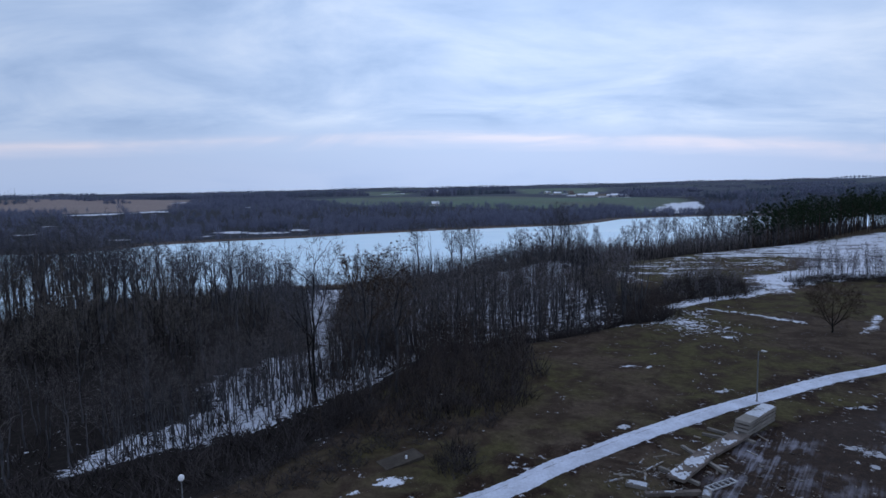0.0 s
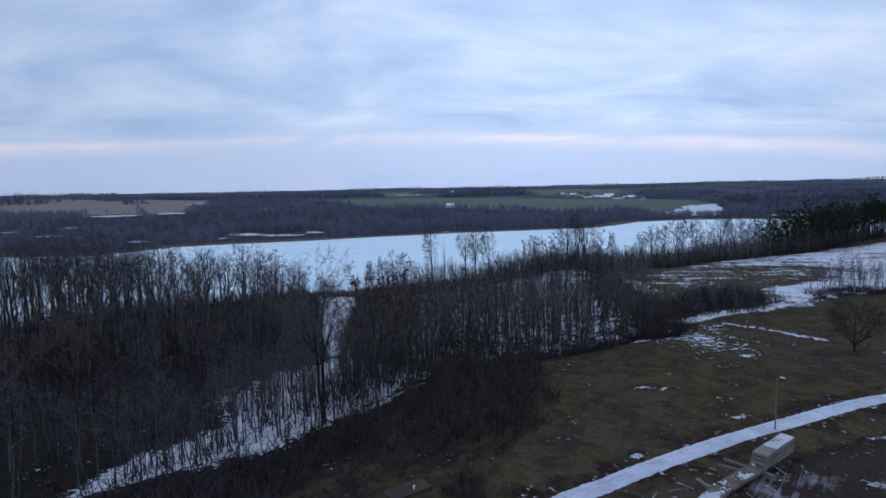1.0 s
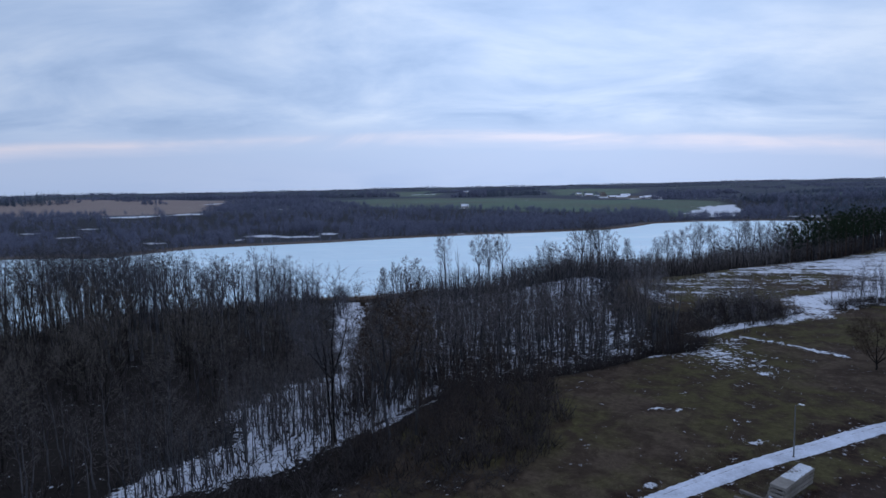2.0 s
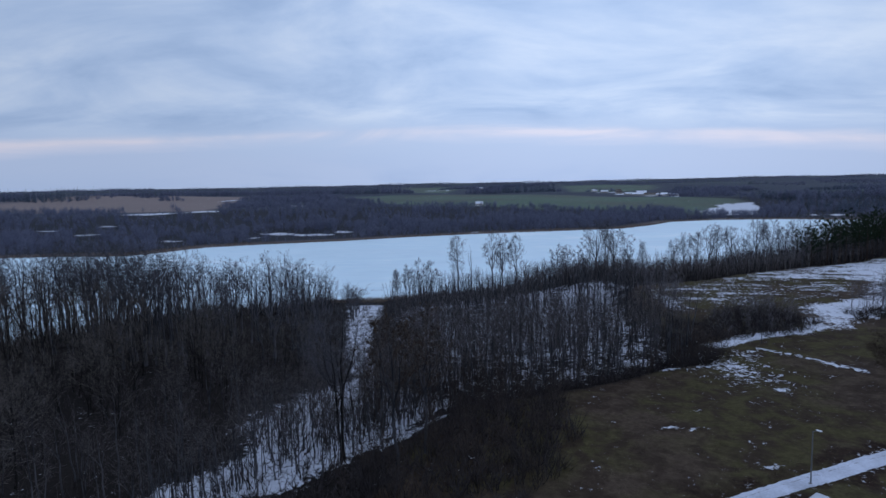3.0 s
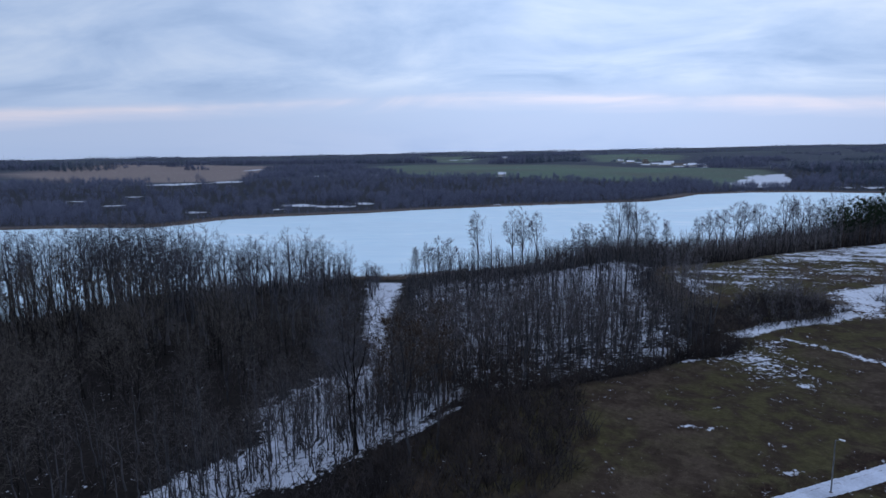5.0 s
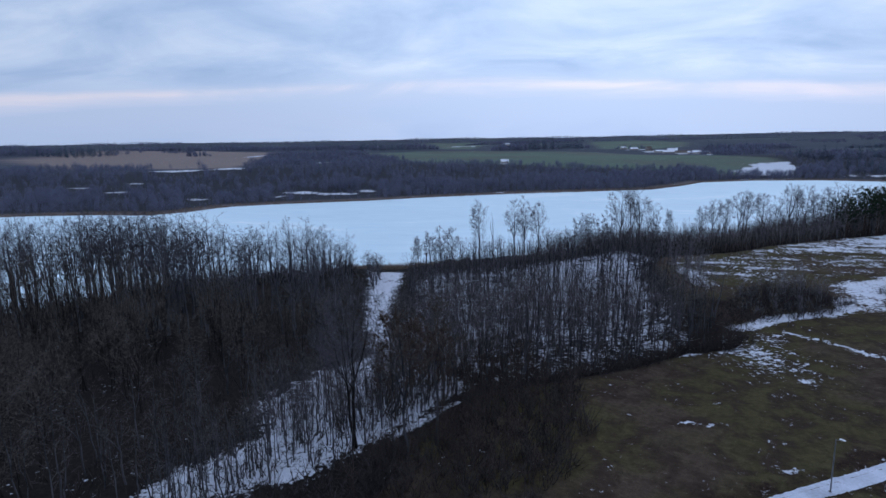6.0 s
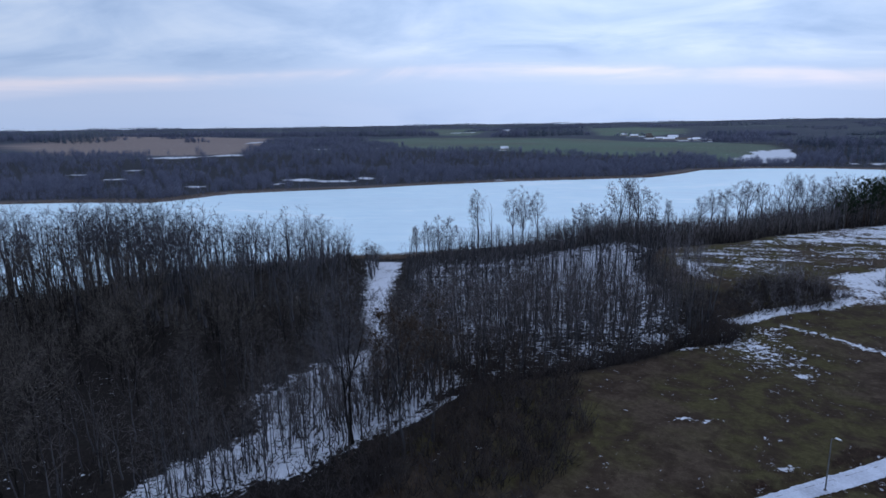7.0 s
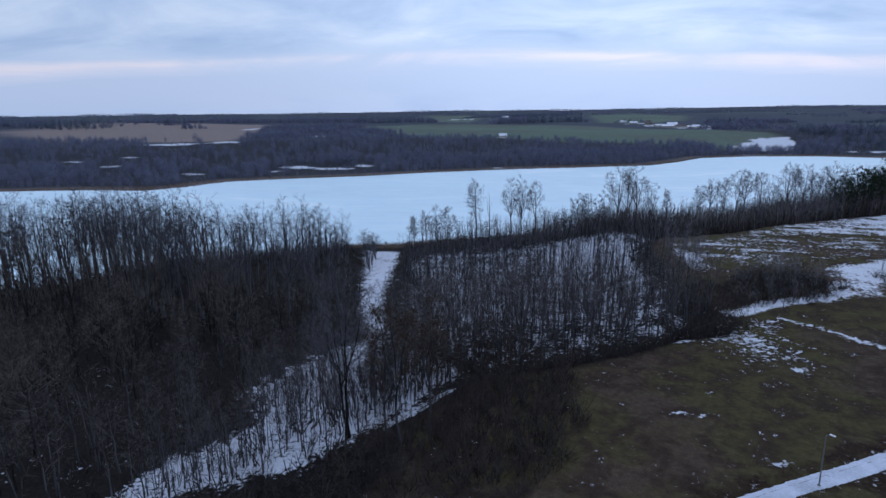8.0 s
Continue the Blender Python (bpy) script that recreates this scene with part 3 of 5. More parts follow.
def grow(seed, h, spread=0.18, base=0.35, limbs=16, subs=4, twigs=3, twig=0.03, stems=1, leaf=0, leaf_size=0.16, detail=2, thick=1.0, forks=2):
    """A bare broadleaved tree of height h: a trunk that forks at about base * h into steep leaders, with rising limbs, side branches and twigs. The trunk and the crown as two Growths."""
    rng = np.random.RandomState(seed)
    wood, crown = Growth(), Growth()
    for s in range(stems):
        top = h * (1 if s == 0 else rng.uniform(0.72, 0.95))
        foot = np.array([0, 0, -0.4]) if s == 0 else np.append(rng.uniform(-0.5, 0.5, 2) * thick, -0.4)
        lean = rng.uniform(-0.05, 0.05, 2) + (0 if stems == 1 else rng.uniform(-0.12, 0.12, 2))
        rad = (0.010 * top + 0.02) * thick * (1 if stems == 1 else 0.75)
        split = base * top * rng.uniform(0.8, 1.15)
        nodes = 4 if detail > 1 else 3
        trunk = [foot + np.array([lean[0] * split * k / nodes, lean[1] * split * k / nodes, (split + 0.4) * k / nodes]) + np.append(rng.uniform(-1, 1, 2) * 0.010 * top * (0 < k), 0) for k in range(nodes + 1)]
        width = [rad * (1 - 0.35 * k / nodes) for k in range(nodes + 1)]
        width[0] *= 1.35
        for k in range(nodes):
            wood.tube(trunk[k], trunk[k + 1], width[k], width[k + 1], 6 if detail > 1 else 4)
        many = max(4, int(limbs / stems / forks))
        first = rng.uniform(0, 6.28)
        for f in range(forks):
            side_way = first + f * 6.283 / max(forks - 1, 1) + rng.uniform(-0.5, 0.5)
            out = spread * top * (rng.uniform(0.0, 0.2) if f == 0 else rng.uniform(0.5, 0.85))
            end = top * (0.95 if f == 0 else rng.uniform(0.74, 0.93))
            begin, _ = along(trunk, 1.0 if f == 0 else rng.uniform(0.80, 1.0))
            goal = np.array([trunk[-1][0] + lean[0] * (end - split) + math.cos(side_way) * out, trunk[-1][1] + lean[1] * (end - split) + math.sin(side_way) * out, end])
            r = width[-1] * (0.95 if f == 0 else 0.72)
            leader = []
            for k in range(5):
                g = k / 4
                bow = g ** 0.72
                leader.append(begin + (goal - begin) * np.array([bow, bow, g]) + np.append(rng.uniform(-1, 1, 2) * 0.012 * top * (0 < k < 4), 0))
            thin = [max(r * (1 - k / 4.2) ** 0.85, 0.016) for k in range(5)]
            for k in range(4):
                (wood if k < 3 else crown).tube(leader[k], leader[k + 1], thin[k], thin[k + 1] if k < 3 else 0, (5 if detail > 1 else 3) if k < 2 else 3)
            axis = np.array([trunk[-1][0], trunk[-1][1]])
            for i in range(many):
                u = 0.02 + 0.95 * ((i + rng.uniform(0.1, 0.9)) / many) ** 0.85
                start, _ = along(leader, u)
                away = start[:2] - axis
                turn = i * 2.4 + first + rng.uniform(-0.5, 0.5)
                flat_way = unit(np.array([math.cos(turn), math.sin(turn)]) + 0.8 * unit(away) * min(1.0, np.linalg.norm(away) / (0.2 * spread * top + 1e-6)))
                steep = math.radians(rng.uniform(46, 72) * (1 - u) + rng.uniform(28, 58) * u)
                span = spread * top * (1.0 * (1 - u) + 0.42) * rng.uniform(0.7, 1.25) * (0.75 if f else 1.0) * (0.6 + 1.4 * u if u < 0.28 else 1.0)
                way = np.array([flat_way[0] * math.sin(steep), flat_way[1] * math.sin(steep), math.cos(steep)])
                bend = start + way * span * 0.5 + rng.uniform(-0.06, 0.06, 3) * span
                tip = bend + unit(way + np.array([0, 0, 0.32])) * span * 0.62
                lr = min(thin[min(int(u * 4), 3)] * 0.6, 0.010 + 0.0075 * span * thick)
                crown.tube(start, bend, lr, lr * 0.6, 4 if detail > 1 else 3)
                crown.tube(bend, tip, lr * 0.6, 0, 3)
                limb = [start, bend, tip]
                for j in range(subs):
                    g = 0.22 + 0.74 * (j + rng.rand()) / subs
                    o, d = along(limb, g)
                    e = o + unit(d + rng.uniform(-1.0, 1.0, 3) + np.array([0, 0, 0.12])) * span * (0.50 * (1 - g) + 0.30) * rng.uniform(0.7, 1.25)
                    crown.tube(o, e, max(lr * 0.34, twig * 0.8), 0, 3)
                    d2 = unit(e - o)
                    for _ in range(twigs):
                        o2 = o + (e - o) * rng.uniform(0.25, 1.0)
                        e2 = o2 + unit(d2 + rng.uniform(-1.2, 1.2, 3) + np.array([0, 0, 0.15])) * rng.uniform(0.6, 1.4) * (0.4 + 0.032 * h)
                        crown.tube(o2, e2, twig, 0, 3)
                        if leaf and rng.rand() < leaf:
                            crown.clump(e2, leaf_size, rng)
    return wood, crown


def shrub(seed, h, stems=26, twig=0.03, wide=0.9, side_twigs=3):
    rng = np.random.RandomState(seed)
    g = Growth()
    for _ in range(stems):
        foot = np.append(rng.normal(0, 0.28, 2) * wide * h * 0.5, -0.2)
        way = unit(np.append(rng.uniform(-0.6, 0.6, 2) * wide, 1.0))
        top = foot + way * h * rng.uniform(0.55, 1.05)
        knee = foot + (top - foot) * 0.5 + rng.uniform(-0.12, 0.12, 3)
        g.tube(foot, knee, twig * 1.6, twig * 1.1, 3)
        g.tube(knee, top, twig * 1.1, 0, 3)
        for _ in range(side_twigs):
            o = foot + (top - foot) * rng.uniform(0.3, 0.95)
            g.tube(o, o + unit(way + rng.uniform(-0.9, 0.9, 3)) * h * rng.uniform(0.15, 0.32), twig * 0.8, 0, 3)
    return g


def pine(seed, h, whorls=7, tufts=27):
    """A pine: bare lower trunk, a broad clumpy dark crown."""
    rng = np.random.RandomState(seed)
    wood, crown = Growth(), Growth()
    for k in range(4):
        wood.tube((0, 0, -0.4 + k * h / 4), (rng.uniform(-0.1, 0.1), rng.uniform(-0.1, 0.1), -0.4 + (k + 1) * h / 4), 0.19 * (1 - k / 4.6), 0.19 * (1 - (k + 1) / 4.6), 5)
    for i in range(whorls * 3):
        u = 0.42 + 0.57 * i / (whorls * 3)
        a = i * 2.4 + rng.uniform(-0.4, 0.4)
        ln = h * 0.20 * rng.uniform(0.7, 1.2) * (1.15 - 0.75 * (u - 0.42) / 0.58)
        o = np.array([0, 0, u * h])
        e = o + np.array([math.cos(a) * ln, math.sin(a) * ln, ln * rng.uniform(0.15, 0.5)])
        crown.tube(o, e, 0.05, 0.015, 3)
        for _ in range(tufts // 3):
            c = o + (e - o) * rng.uniform(0.35, 1.05) + rng.uniform(-0.4, 0.4, 3)
            for _ in range(3):
                crown.tube(c + rng.uniform(-0.15, 0.15, 3), c + unit(rng.uniform(-1, 1, 3) + np.array([0, 0, 0.4])) * rng.uniform(0.4, 0.8), 0.12, 0, 3)
    return wood, crown


def fir(seed, h):
    """A far spruce of drooping tiers."""
    rng = np.random.RandomState(seed)
    g = Growth()
    g.tube((0, 0, -1), (0, 0, h), 0.25, 0.0, 3)
    for i in range(10):
        u = 0.10 + 0.86 * i / 10
        a = i * 2.4
        ln = h * 0.21 * (1.04 - u) * rng.uniform(0.8, 1.2) + 0.3
        o = np.array([0, 0, u * h])
        g.tube(o + (0, 0, 0.3), o + np.array([math.cos(a) * ln, math.sin(a) * ln, -0.25 * ln]), 0.75 * (1.15 - u), 0, 3)
    return g


def far_tree(seed, h, sprays=14, spray=0.62, low=0.2):
    """A far bare tree: a stem and many slim upright sprays of twigs that together round off an uneven crown."""
    rng = np.random.RandomState(seed)
    g = Growth()
    g.tube((0, 0, -1), (0, 0, h * 0.9), 0.20, 0.0, 3)
    mid, size = np.array([0, 0, h * 0.58]), np.array([h * 0.24, h * 0.24, h * 0.40])
    for i in range(sprays):
        up_to = 1 - (1.9 - 1.4 * low) * (i + rng.rand()) / sprays
        ring = math.sqrt(max(0.0, 1 - up_to * up_to)) * rng.uniform(0.75, 1.05)
        tip = mid + size * np.array([ring * math.cos(i * 2.4), ring * math.sin(i * 2.4), up_to]) * rng.uniform(0.88, 1.06)
        foot = tip - np.array([tip[0] * 0.5, tip[1] * 0.5, h * rng.uniform(0.28, 0.5)])
        g.tube(foot, tip, spray * rng.uniform(0.7, 1.2), 0, 3)
    return g


def merged(name, stock, spots, mat, label, category, turn_seed=0, second=None, smooth=False):
    """Many uncountable plants as one object. spots: x, y, height scale, width scale, which of the stock. second: the material of the faces past the stock's third number."""
    rng = np.random.RandomState(turn_seed)
    vs, ts, kinds, c = [], [], [], 0
    zs = land(np.array([s[0] for s in spots]), np.array([s[1] for s in spots]))
    for (x, y, k, wide, which), z in zip(spots, zs):
        v, t, *bark = stock[which % len(stock)]
        a = rng.uniform(0, 6.283)
        ca, sa = math.cos(a) * wide, math.sin(a) * wide
        out = np.empty_like(v)
        out[:, 0], out[:, 1], out[:, 2] = v[:, 0] * ca - v[:, 1] * sa + x, v[:, 0] * sa + v[:, 1] * ca + y, v[:, 2] * k + z
        vs.append(out)
        ts.append(t + c)
        kinds.append((np.arange(len(t)) >= (bark[0] if bark else len(t))).astype(np.int32))
        c += len(v)
    me = raw(name, np.concatenate(vs), np.concatenate(ts), mat, smooth)
    if second:
        me.materials.append(second)
        me.polygons.foreach_set("material_index", np.concatenate(kinds))
    tagged(new(name, me), label, category, kind="stuff")


def sown(poly, gap, seed, jitter=0.8):
    """Uneven places within an outline, about gap apart."""
    rng = np.random.RandomState(seed)
    p = np.array(poly)
    xs, ys = np.arange(p[:, 0].min(), p[:, 0].max(), gap), np.arange(p[:, 1].min(), p[:, 1].max(), gap)
    gx, gy = np.meshgrid(xs, ys)
    gx, gy = gx + rng.uniform(-0.5, 0.5, gx.shape) * gap * jitter * 1.2, gy + rng.uniform(-0.5, 0.5, gy.shape) * gap * jitter * 1.2
    keep = side(gx, gy, poly) < 0
    return np.stack([gx[keep], gy[keep]], 1)


LEFT_WOOD = [(-49, 58), (-51, 75), (-43, 86), (-47, 96), (-41, 116), (-37, 128), (-48, 180), (-57, 212), (-66, 230), (-80, 224), (-122, 200), (-150, 162), (-200, 142), (-300, 122), (-300, 60), (-110, 30), (-75, 36)]
RIGHT_WOOD = [(-17, 80), (-6, 94), (6, 100), (26, 111), (43, 121), (46, 134), (43, 150), (43, 190), (50, 207), (77, 218), (93, 231), (150, 260), (250, 345), (390, 430), (390, 515), (250, 420), (165, 342), (92, 297), (30, 271), (-18, 247), (-40, 232), (-36, 200), (-29, 160), (-21, 130), (-24, 105), (-23, 88)]
ALDERS = [grow(100 + i, h, 0.15 + 0.02 * (i % 3), 0.34 + 0.08 * (i % 3), 18, 4, 3, 0.020, 1 + (i % 3 == 1), thick=0.8, forks=1 + i % 3) for i, h in enumerate((15, 16, 14, 17, 15.5, 13.5, 16.5, 14.5))]
MID = [grow(200 + i, h, 0.15 + 0.03 * (i % 3), 0.46 + 0.06 * (i % 3), 15, 4, 3, 0.024, 1 + (i % 4 == 1), detail=1, thick=1.1, forks=1 + (i % 3 == 2)) for i, h in enumerate((15, 16, 14, 17, 15, 16, 13, 15, 14, 16.5))]
ROW = [grow(230 + i, h, 0.15 + 0.03 * (i % 3), 0.48 + 0.06 * (i % 3), 11, 3, 1, 0.034, 1 + (i % 4 == 1), detail=1, thick=1.15, forks=1 + (i % 3 == 2)) for i, h in enumerate((15, 16, 14, 17, 15, 16, 13, 15, 14, 16.5))]
WIDE = [grow(280 + i, h, 0.27 + 0.03 * (i % 3), 0.24 + 0.05 * (i % 3), 26, 5, 3, 0.026, 1 + (i % 4 == 1), detail=1, thick=1.1, forks=3 + i % 2) for i, h in enumerate((15, 16, 14, 17, 15, 16, 13))]
TALL_ROW = [grow(260 + i, h, 0.16 + 0.02 * (i % 4), 0.36 + 0.05 * (i % 3), 26, 4, 3, 0.042, 1, detail=1, thick=1.25, forks=2 + i % 3) for i, h in enumerate((30, 32, 28, 31, 29, 30, 27, 33, 28, 31))]


def joined(pair):
    (v0, t0), (v1, t1) = pair[0].arrays(), pair[1].arrays()
    return np.concatenate([v0, v1]), np.concatenate([t0, t1 + len(v0)]), len(t0)


def height_at(x, y):
    """How tall the wood stands there."""
    if x < -40 or (x < -20 and y > 190):
        lake_row = float(np.interp(x, (-170, -120, -95, -75, -62, -48), (32.5, 31.5, 30, 26, 20.5, 13)))
        return lake_row * (1 - 0.2 * max(0, min(1, (y - 170) / 30))) if y > 140 else 14.5 + (lake_row - 14.5) * max(0, (y - 112) / 28)
    if x > 60:
        return 19.0 if x > 148 and y < 330 else 10.0 + 0.03 * (x - 60)
    return float(np.interp(y, (80, 120, 150, 175, 200, 235, 320), (16, 15.5, 12.5, 11, 10, 10.5, 10.5)))


def plant_woods():
    rng = np.random.RandomState(7)
    front = []
    rest = []
    for poly, gap, seed in ((LEFT_WOOD, 3.3, 1), (RIGHT_WOOD, 3.3, 2), (GULLY_SNOW, 3.4, 3)):
        for x, y in sown(poly, gap, seed):
            share = 1.0
            if poly is LEFT_WOOD:
                share = 0.14 if y > 172 else 0.34 if y > 132 else 0.08 if x < -150 else 0.27
                if x < -95 and y > 118:
                    share *= 1.2
                if x < -14 - 0.95 * y:
                    share *= 0.2
            elif poly is RIGHT_WOOD:
                share = 0.03 if x > 235 else 0.07 if x > 110 and y > 335 else 0.12 if x > 60 else 0.50 if y > 150 else 0.9
                if 230 > x > 120 and y < 325:
                    share = 0.25
            elif -56 < x and 150 < y:
                share = 0.7
            if rng.rand() > share:
                continue
            k = height_at(x, y) / 15.0 * (rng.uniform(0.8, 1.08) if x < -60 else rng.uniform(0.72, 1.12))
            if poly is GULLY_SNOW:
                k *= 0.75
            if y > 104 and float(off(x, y, GULLY)[0]) < 4.2:
                continue
            nearest = y < 108 and -62 < x < 45 or (y < 124 and x > 0)
            (front if nearest else rest).append((x, y, k, k ** (0.85 if x < -40 and y > 135 else 0.5) * rng.uniform(0.85, 1.15), rng.randint(100)))
    rng.shuffle(front)
    rest += [tuple(f) for f in front[290:]]
    front = front[:290]
    first = {}
    for x, y, k, wide, which in front:
        i = int(which) % len(ALDERS)
        m = Matrix.Translation((x, y, float(land(x, y)))) @ Matrix.Rotation(rng.uniform(0, 6.28), 4, "Z") @ Matrix.Diagonal((wide, wide, k, 1))
        if i not in first:
            ob = thing("alder_tree", m, "slender bare alder tree with dark bark in the wood", "tree", "trees of the lakeside wood")
            under("trunk", raw("trunk", *ALDERS[i][0].arrays(), BARK, True), ob)
            under("crown", raw("crown", *ALDERS[i][1].arrays(), TWIGS_DARKER), ob)
            ob.matrix_basis, ob.scale = Matrix.Identity(4), (1, 1, 1)
            first[i] = ob
            ob.matrix_basis = m
        else:
            src = first[i]
            keep = src.matrix_basis.copy()
            src.matrix_basis = Matrix.Identity(4)
            copy_thing(src, m)
            src.matrix_basis = keep
    for x, y in sown([(148, 262), (190, 292), (232, 330), (310, 366), (310, 400), (220, 362), (170, 312), (138, 274)], 5.2, 27):
        k = rng.uniform(1.15, 1.5)
        if float(side(x, y, LAKE)) < 3:
            continue
        rest.append((x, y, k, rng.uniform(1.1, 1.5), rng.randint(100)))
    west = [(x, y, k / 2, (k / 2) ** 0.5 * wd / k ** 0.85, n) for x, y, k, wd, n in rest if y > 135 and x < -40]
    east = [r for r in rest if r[1] > 140 and r[0] >= -40]
    spreading = [r for r in rest if r[1] <= 135 and r[0] < -40]
    near_row = [r for r in rest if r[1] <= 140 and r[0] >= -40]
    for name, stock, spots, label, seed in (("spreading_wood", WIDE, spreading, "wide-crowned bare trees filling the hollow below the field", 4), ("bare_wood", MID, near_row, "dense bare alder and birch wood below the field", 5), ("lakeside_wood", ROW, east, "bare wood of slender trees above the lake", 6), ("shore_wood", TALL_ROW, west, "tall bare trees in rows along the lake shore", 8)):
        wood, twig = (BARK_HAZED, BARK_HAZED) if name == "shore_wood" else (BARK_BLACK, TWIGS_BROWN) if name == "spreading_wood" else (BARK, TWIGS_DARKER) if name == "bare_wood" else (BARK, TWIGS)
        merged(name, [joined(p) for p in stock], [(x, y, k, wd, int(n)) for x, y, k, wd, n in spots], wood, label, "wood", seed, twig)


plant_woods()


def one_tree(name, x, y, pair, label, category, group="", bark=BARK, leaf=TWIGS, turn=0.0, k=1.0, wide=1.0):
    ob = thing(name, Matrix.Translation((x, y, float(land(x, y)))) @ Matrix.Rotation(turn, 4, "Z") @ Matrix.Diagonal((wide, wide, k, 1)), label, category, group)
    under("trunk", raw("trunk", *pair[0].arrays(), bark, True), ob)
    under("crown", raw("crown", *pair[1].arrays(), leaf), ob)
    return ob


def plant_single_trees():
    one_tree("ash_tree", -20.6, 76.0, grow(11, 24.2, 0.22, 0.44, 76, 6, 4, 0.022, 2, thick=1.15, forks=4), "tall bare ash tree with forked limbs above the bank", "tree", bark=BARK_BLACK, leaf=BARK_HAZED, turn=2.0)
    one_tree("alder_tree", -12.3, 70.0, grow(12, 20.5, 0.20, 0.46, 18, 7, 5, 0.030, leaf=0.28, leaf_size=0.18, forks=3), "tall alder tree with withered clumps still hanging", "tree", leaf=LEAVES)
    one_tree("alder_tree", -9.2, 74.5, grow(13, 20.0, 0.19, 0.42, 18, 6, 5, 0.028, leaf=0.28, leaf_size=0.15, forks=3), "alder tree with withered clumps beside the ash", "tree", leaf=LEAVES)
    one_tree("alder_tree", -15.0, 74.0, grow(14, 16.5, 0.18, 0.32, 18, 6, 4, 0.022, forks=3), "bare alder tree on the snowy bank", "tree", leaf=TWIGS_RED)
    shore = [(-13.2, 237.9, 25.9, 0.15), (0.5, 242.0, 25.7, 0.13), (4.9, 242.0, 26.7, 0.14), (10.3, 246, 24.0, 0.15), (-37.5, 233.0, 12.5, 0.2), (-33.0, 236.0, 14.6, 0.2), (-28.6, 237.0, 16.6, 0.2), (-24.5, 240.0, 15.1, 0.2), (25.1, 229.9, 17.6, 0.16), (29.5, 233.1, 16.7, 0.16),
             (35.1, 233, 19.9, 0.13), (42.1, 240, 27.6, 0.17), (46.1, 242, 26.3, 0.16), (49.7, 242, 27.4, 0.17), (56.2, 246.1, 21.5, 0.15), (62.3, 248.5, 18.0, 0.16), (84.8, 283, 18, 0.2), (90.4, 284, 20.4, 0.2), (98.4, 292, 20.7, 0.2), (104.8, 294.2, 24.0, 0.2),
             (109.1, 296.0, 23.4, 0.2), (117.5, 300.6, 21.6, 0.2), (123.9, 301, 20.5, 0.2), (128.2, 298, 25.6, 0.2), (133.6, 301, 24, 0.2), (142.1, 312.4, 24.1, 0.2), (148.5, 317.0, 20.6, 0.2), (156.7, 320.6, 22.2, 0.2), (165.8, 329.7, 23.5, 0.2)]
    for i, (x, y, h, spread) in enumerate(shore):
        one_tree("aspen_tree", x, y, grow(300 + i, h, spread * 1.05, 0.40 if h > 20 else 0.26, 44, 6, 5, 0.028, 1 + (i % 4 == 2), thick=1.3, forks=2 + i % 3), "bare aspen tree standing on the bank above the lake", "tree", "trees on the shore", bark=BARK_HAZED, leaf=BARK_HAZED)
    one_tree("dead_tree", -7.9, 243, grow(340, 20.6, 0.08, 0.55, 5, 1, 1, 0.05), "dead tree stem with a few broken limbs", "tree")
    one_tree("apple_tree", 68.8, 103.2, grow(351, 8.6, 0.52, 0.20, 64, 7, 6, 0.022, thick=1.7, forks=5), "low spreading bare apple tree in the field", "tree", bark=BARK_BLACK, leaf=LEAVES, wide=1.1)
    one_tree("young_tree", 59.4, 133.1, grow(352, 6.0, 0.3, 0.3, 14, 4, 3, 0.025), "young bare tree beside the snowy footpath", "tree")
    one_tree("young_tree", 78.5, 152.0, grow(353, 5.0, 0.42, 0.25, 14, 5, 3, 0.025), "low young bare tree in the glade", "tree")
    rng = np.random.RandomState(31)
    pairs = [pine(400 + i, 19 + i) for i in range(4)]
    meshes = [(raw("trunk", *a.arrays(), PINE_BARK, True), raw("crown", *b.arrays(), NEEDLES)) for a, b in pairs]
    for i, (x, y) in enumerate(sown([(128, 254), (140, 250), (154, 256), (196, 294), (262, 338), (310, 352), (310, 366), (250, 350), (190, 306), (150, 276), (132, 266)], 5.0, 33)):
        k = rng.uniform(0.85, 1.08)
        ob = thing("pine_tree", Matrix.Translation((x, y, float(land(x, y)))) @ Matrix.Rotation(rng.uniform(0, 6), 4, "Z") @ Matrix.Diagonal((k, k, k, 1)), "dark green pine tree at the wood's edge", "tree", "pine trees by the glade")
        under("trunk", meshes[i % 4][0], ob)
        under("crown", meshes[i % 4][1], ob)
    pairs = [grow(420 + i, 14 + i, 0.13, 0.35, 16, 4, 3, 0.035) for i in range(3)]
    meshes = [(raw("trunk", *a.arrays(), BARK_PALE if j == 1 else BARK, True), raw("crown", *b.arrays(), TWIGS)) for j, (a, b) in enumerate(pairs)]
    for i in range(34):
        f = i / 33
        x, y = 90 + 75 * f + rng.uniform(-3, 3), 229.5 + 36 * f + rng.uniform(-0.5, 9)
        k = rng.uniform(0.7, 1.05)
        ob = thing("birch_tree", Matrix.Translation((x, y, float(land(x, y)))) @ Matrix.Rotation(rng.uniform(0, 6), 4, "Z") @ Matrix.Diagonal((k, k, k, 1)), "slim pale-stemmed bare birch at the wood's edge", "tree", "birch trees by the glade")
        under("trunk", meshes[i % 3][0], ob)
        under("crown", meshes[i % 3][1], ob)


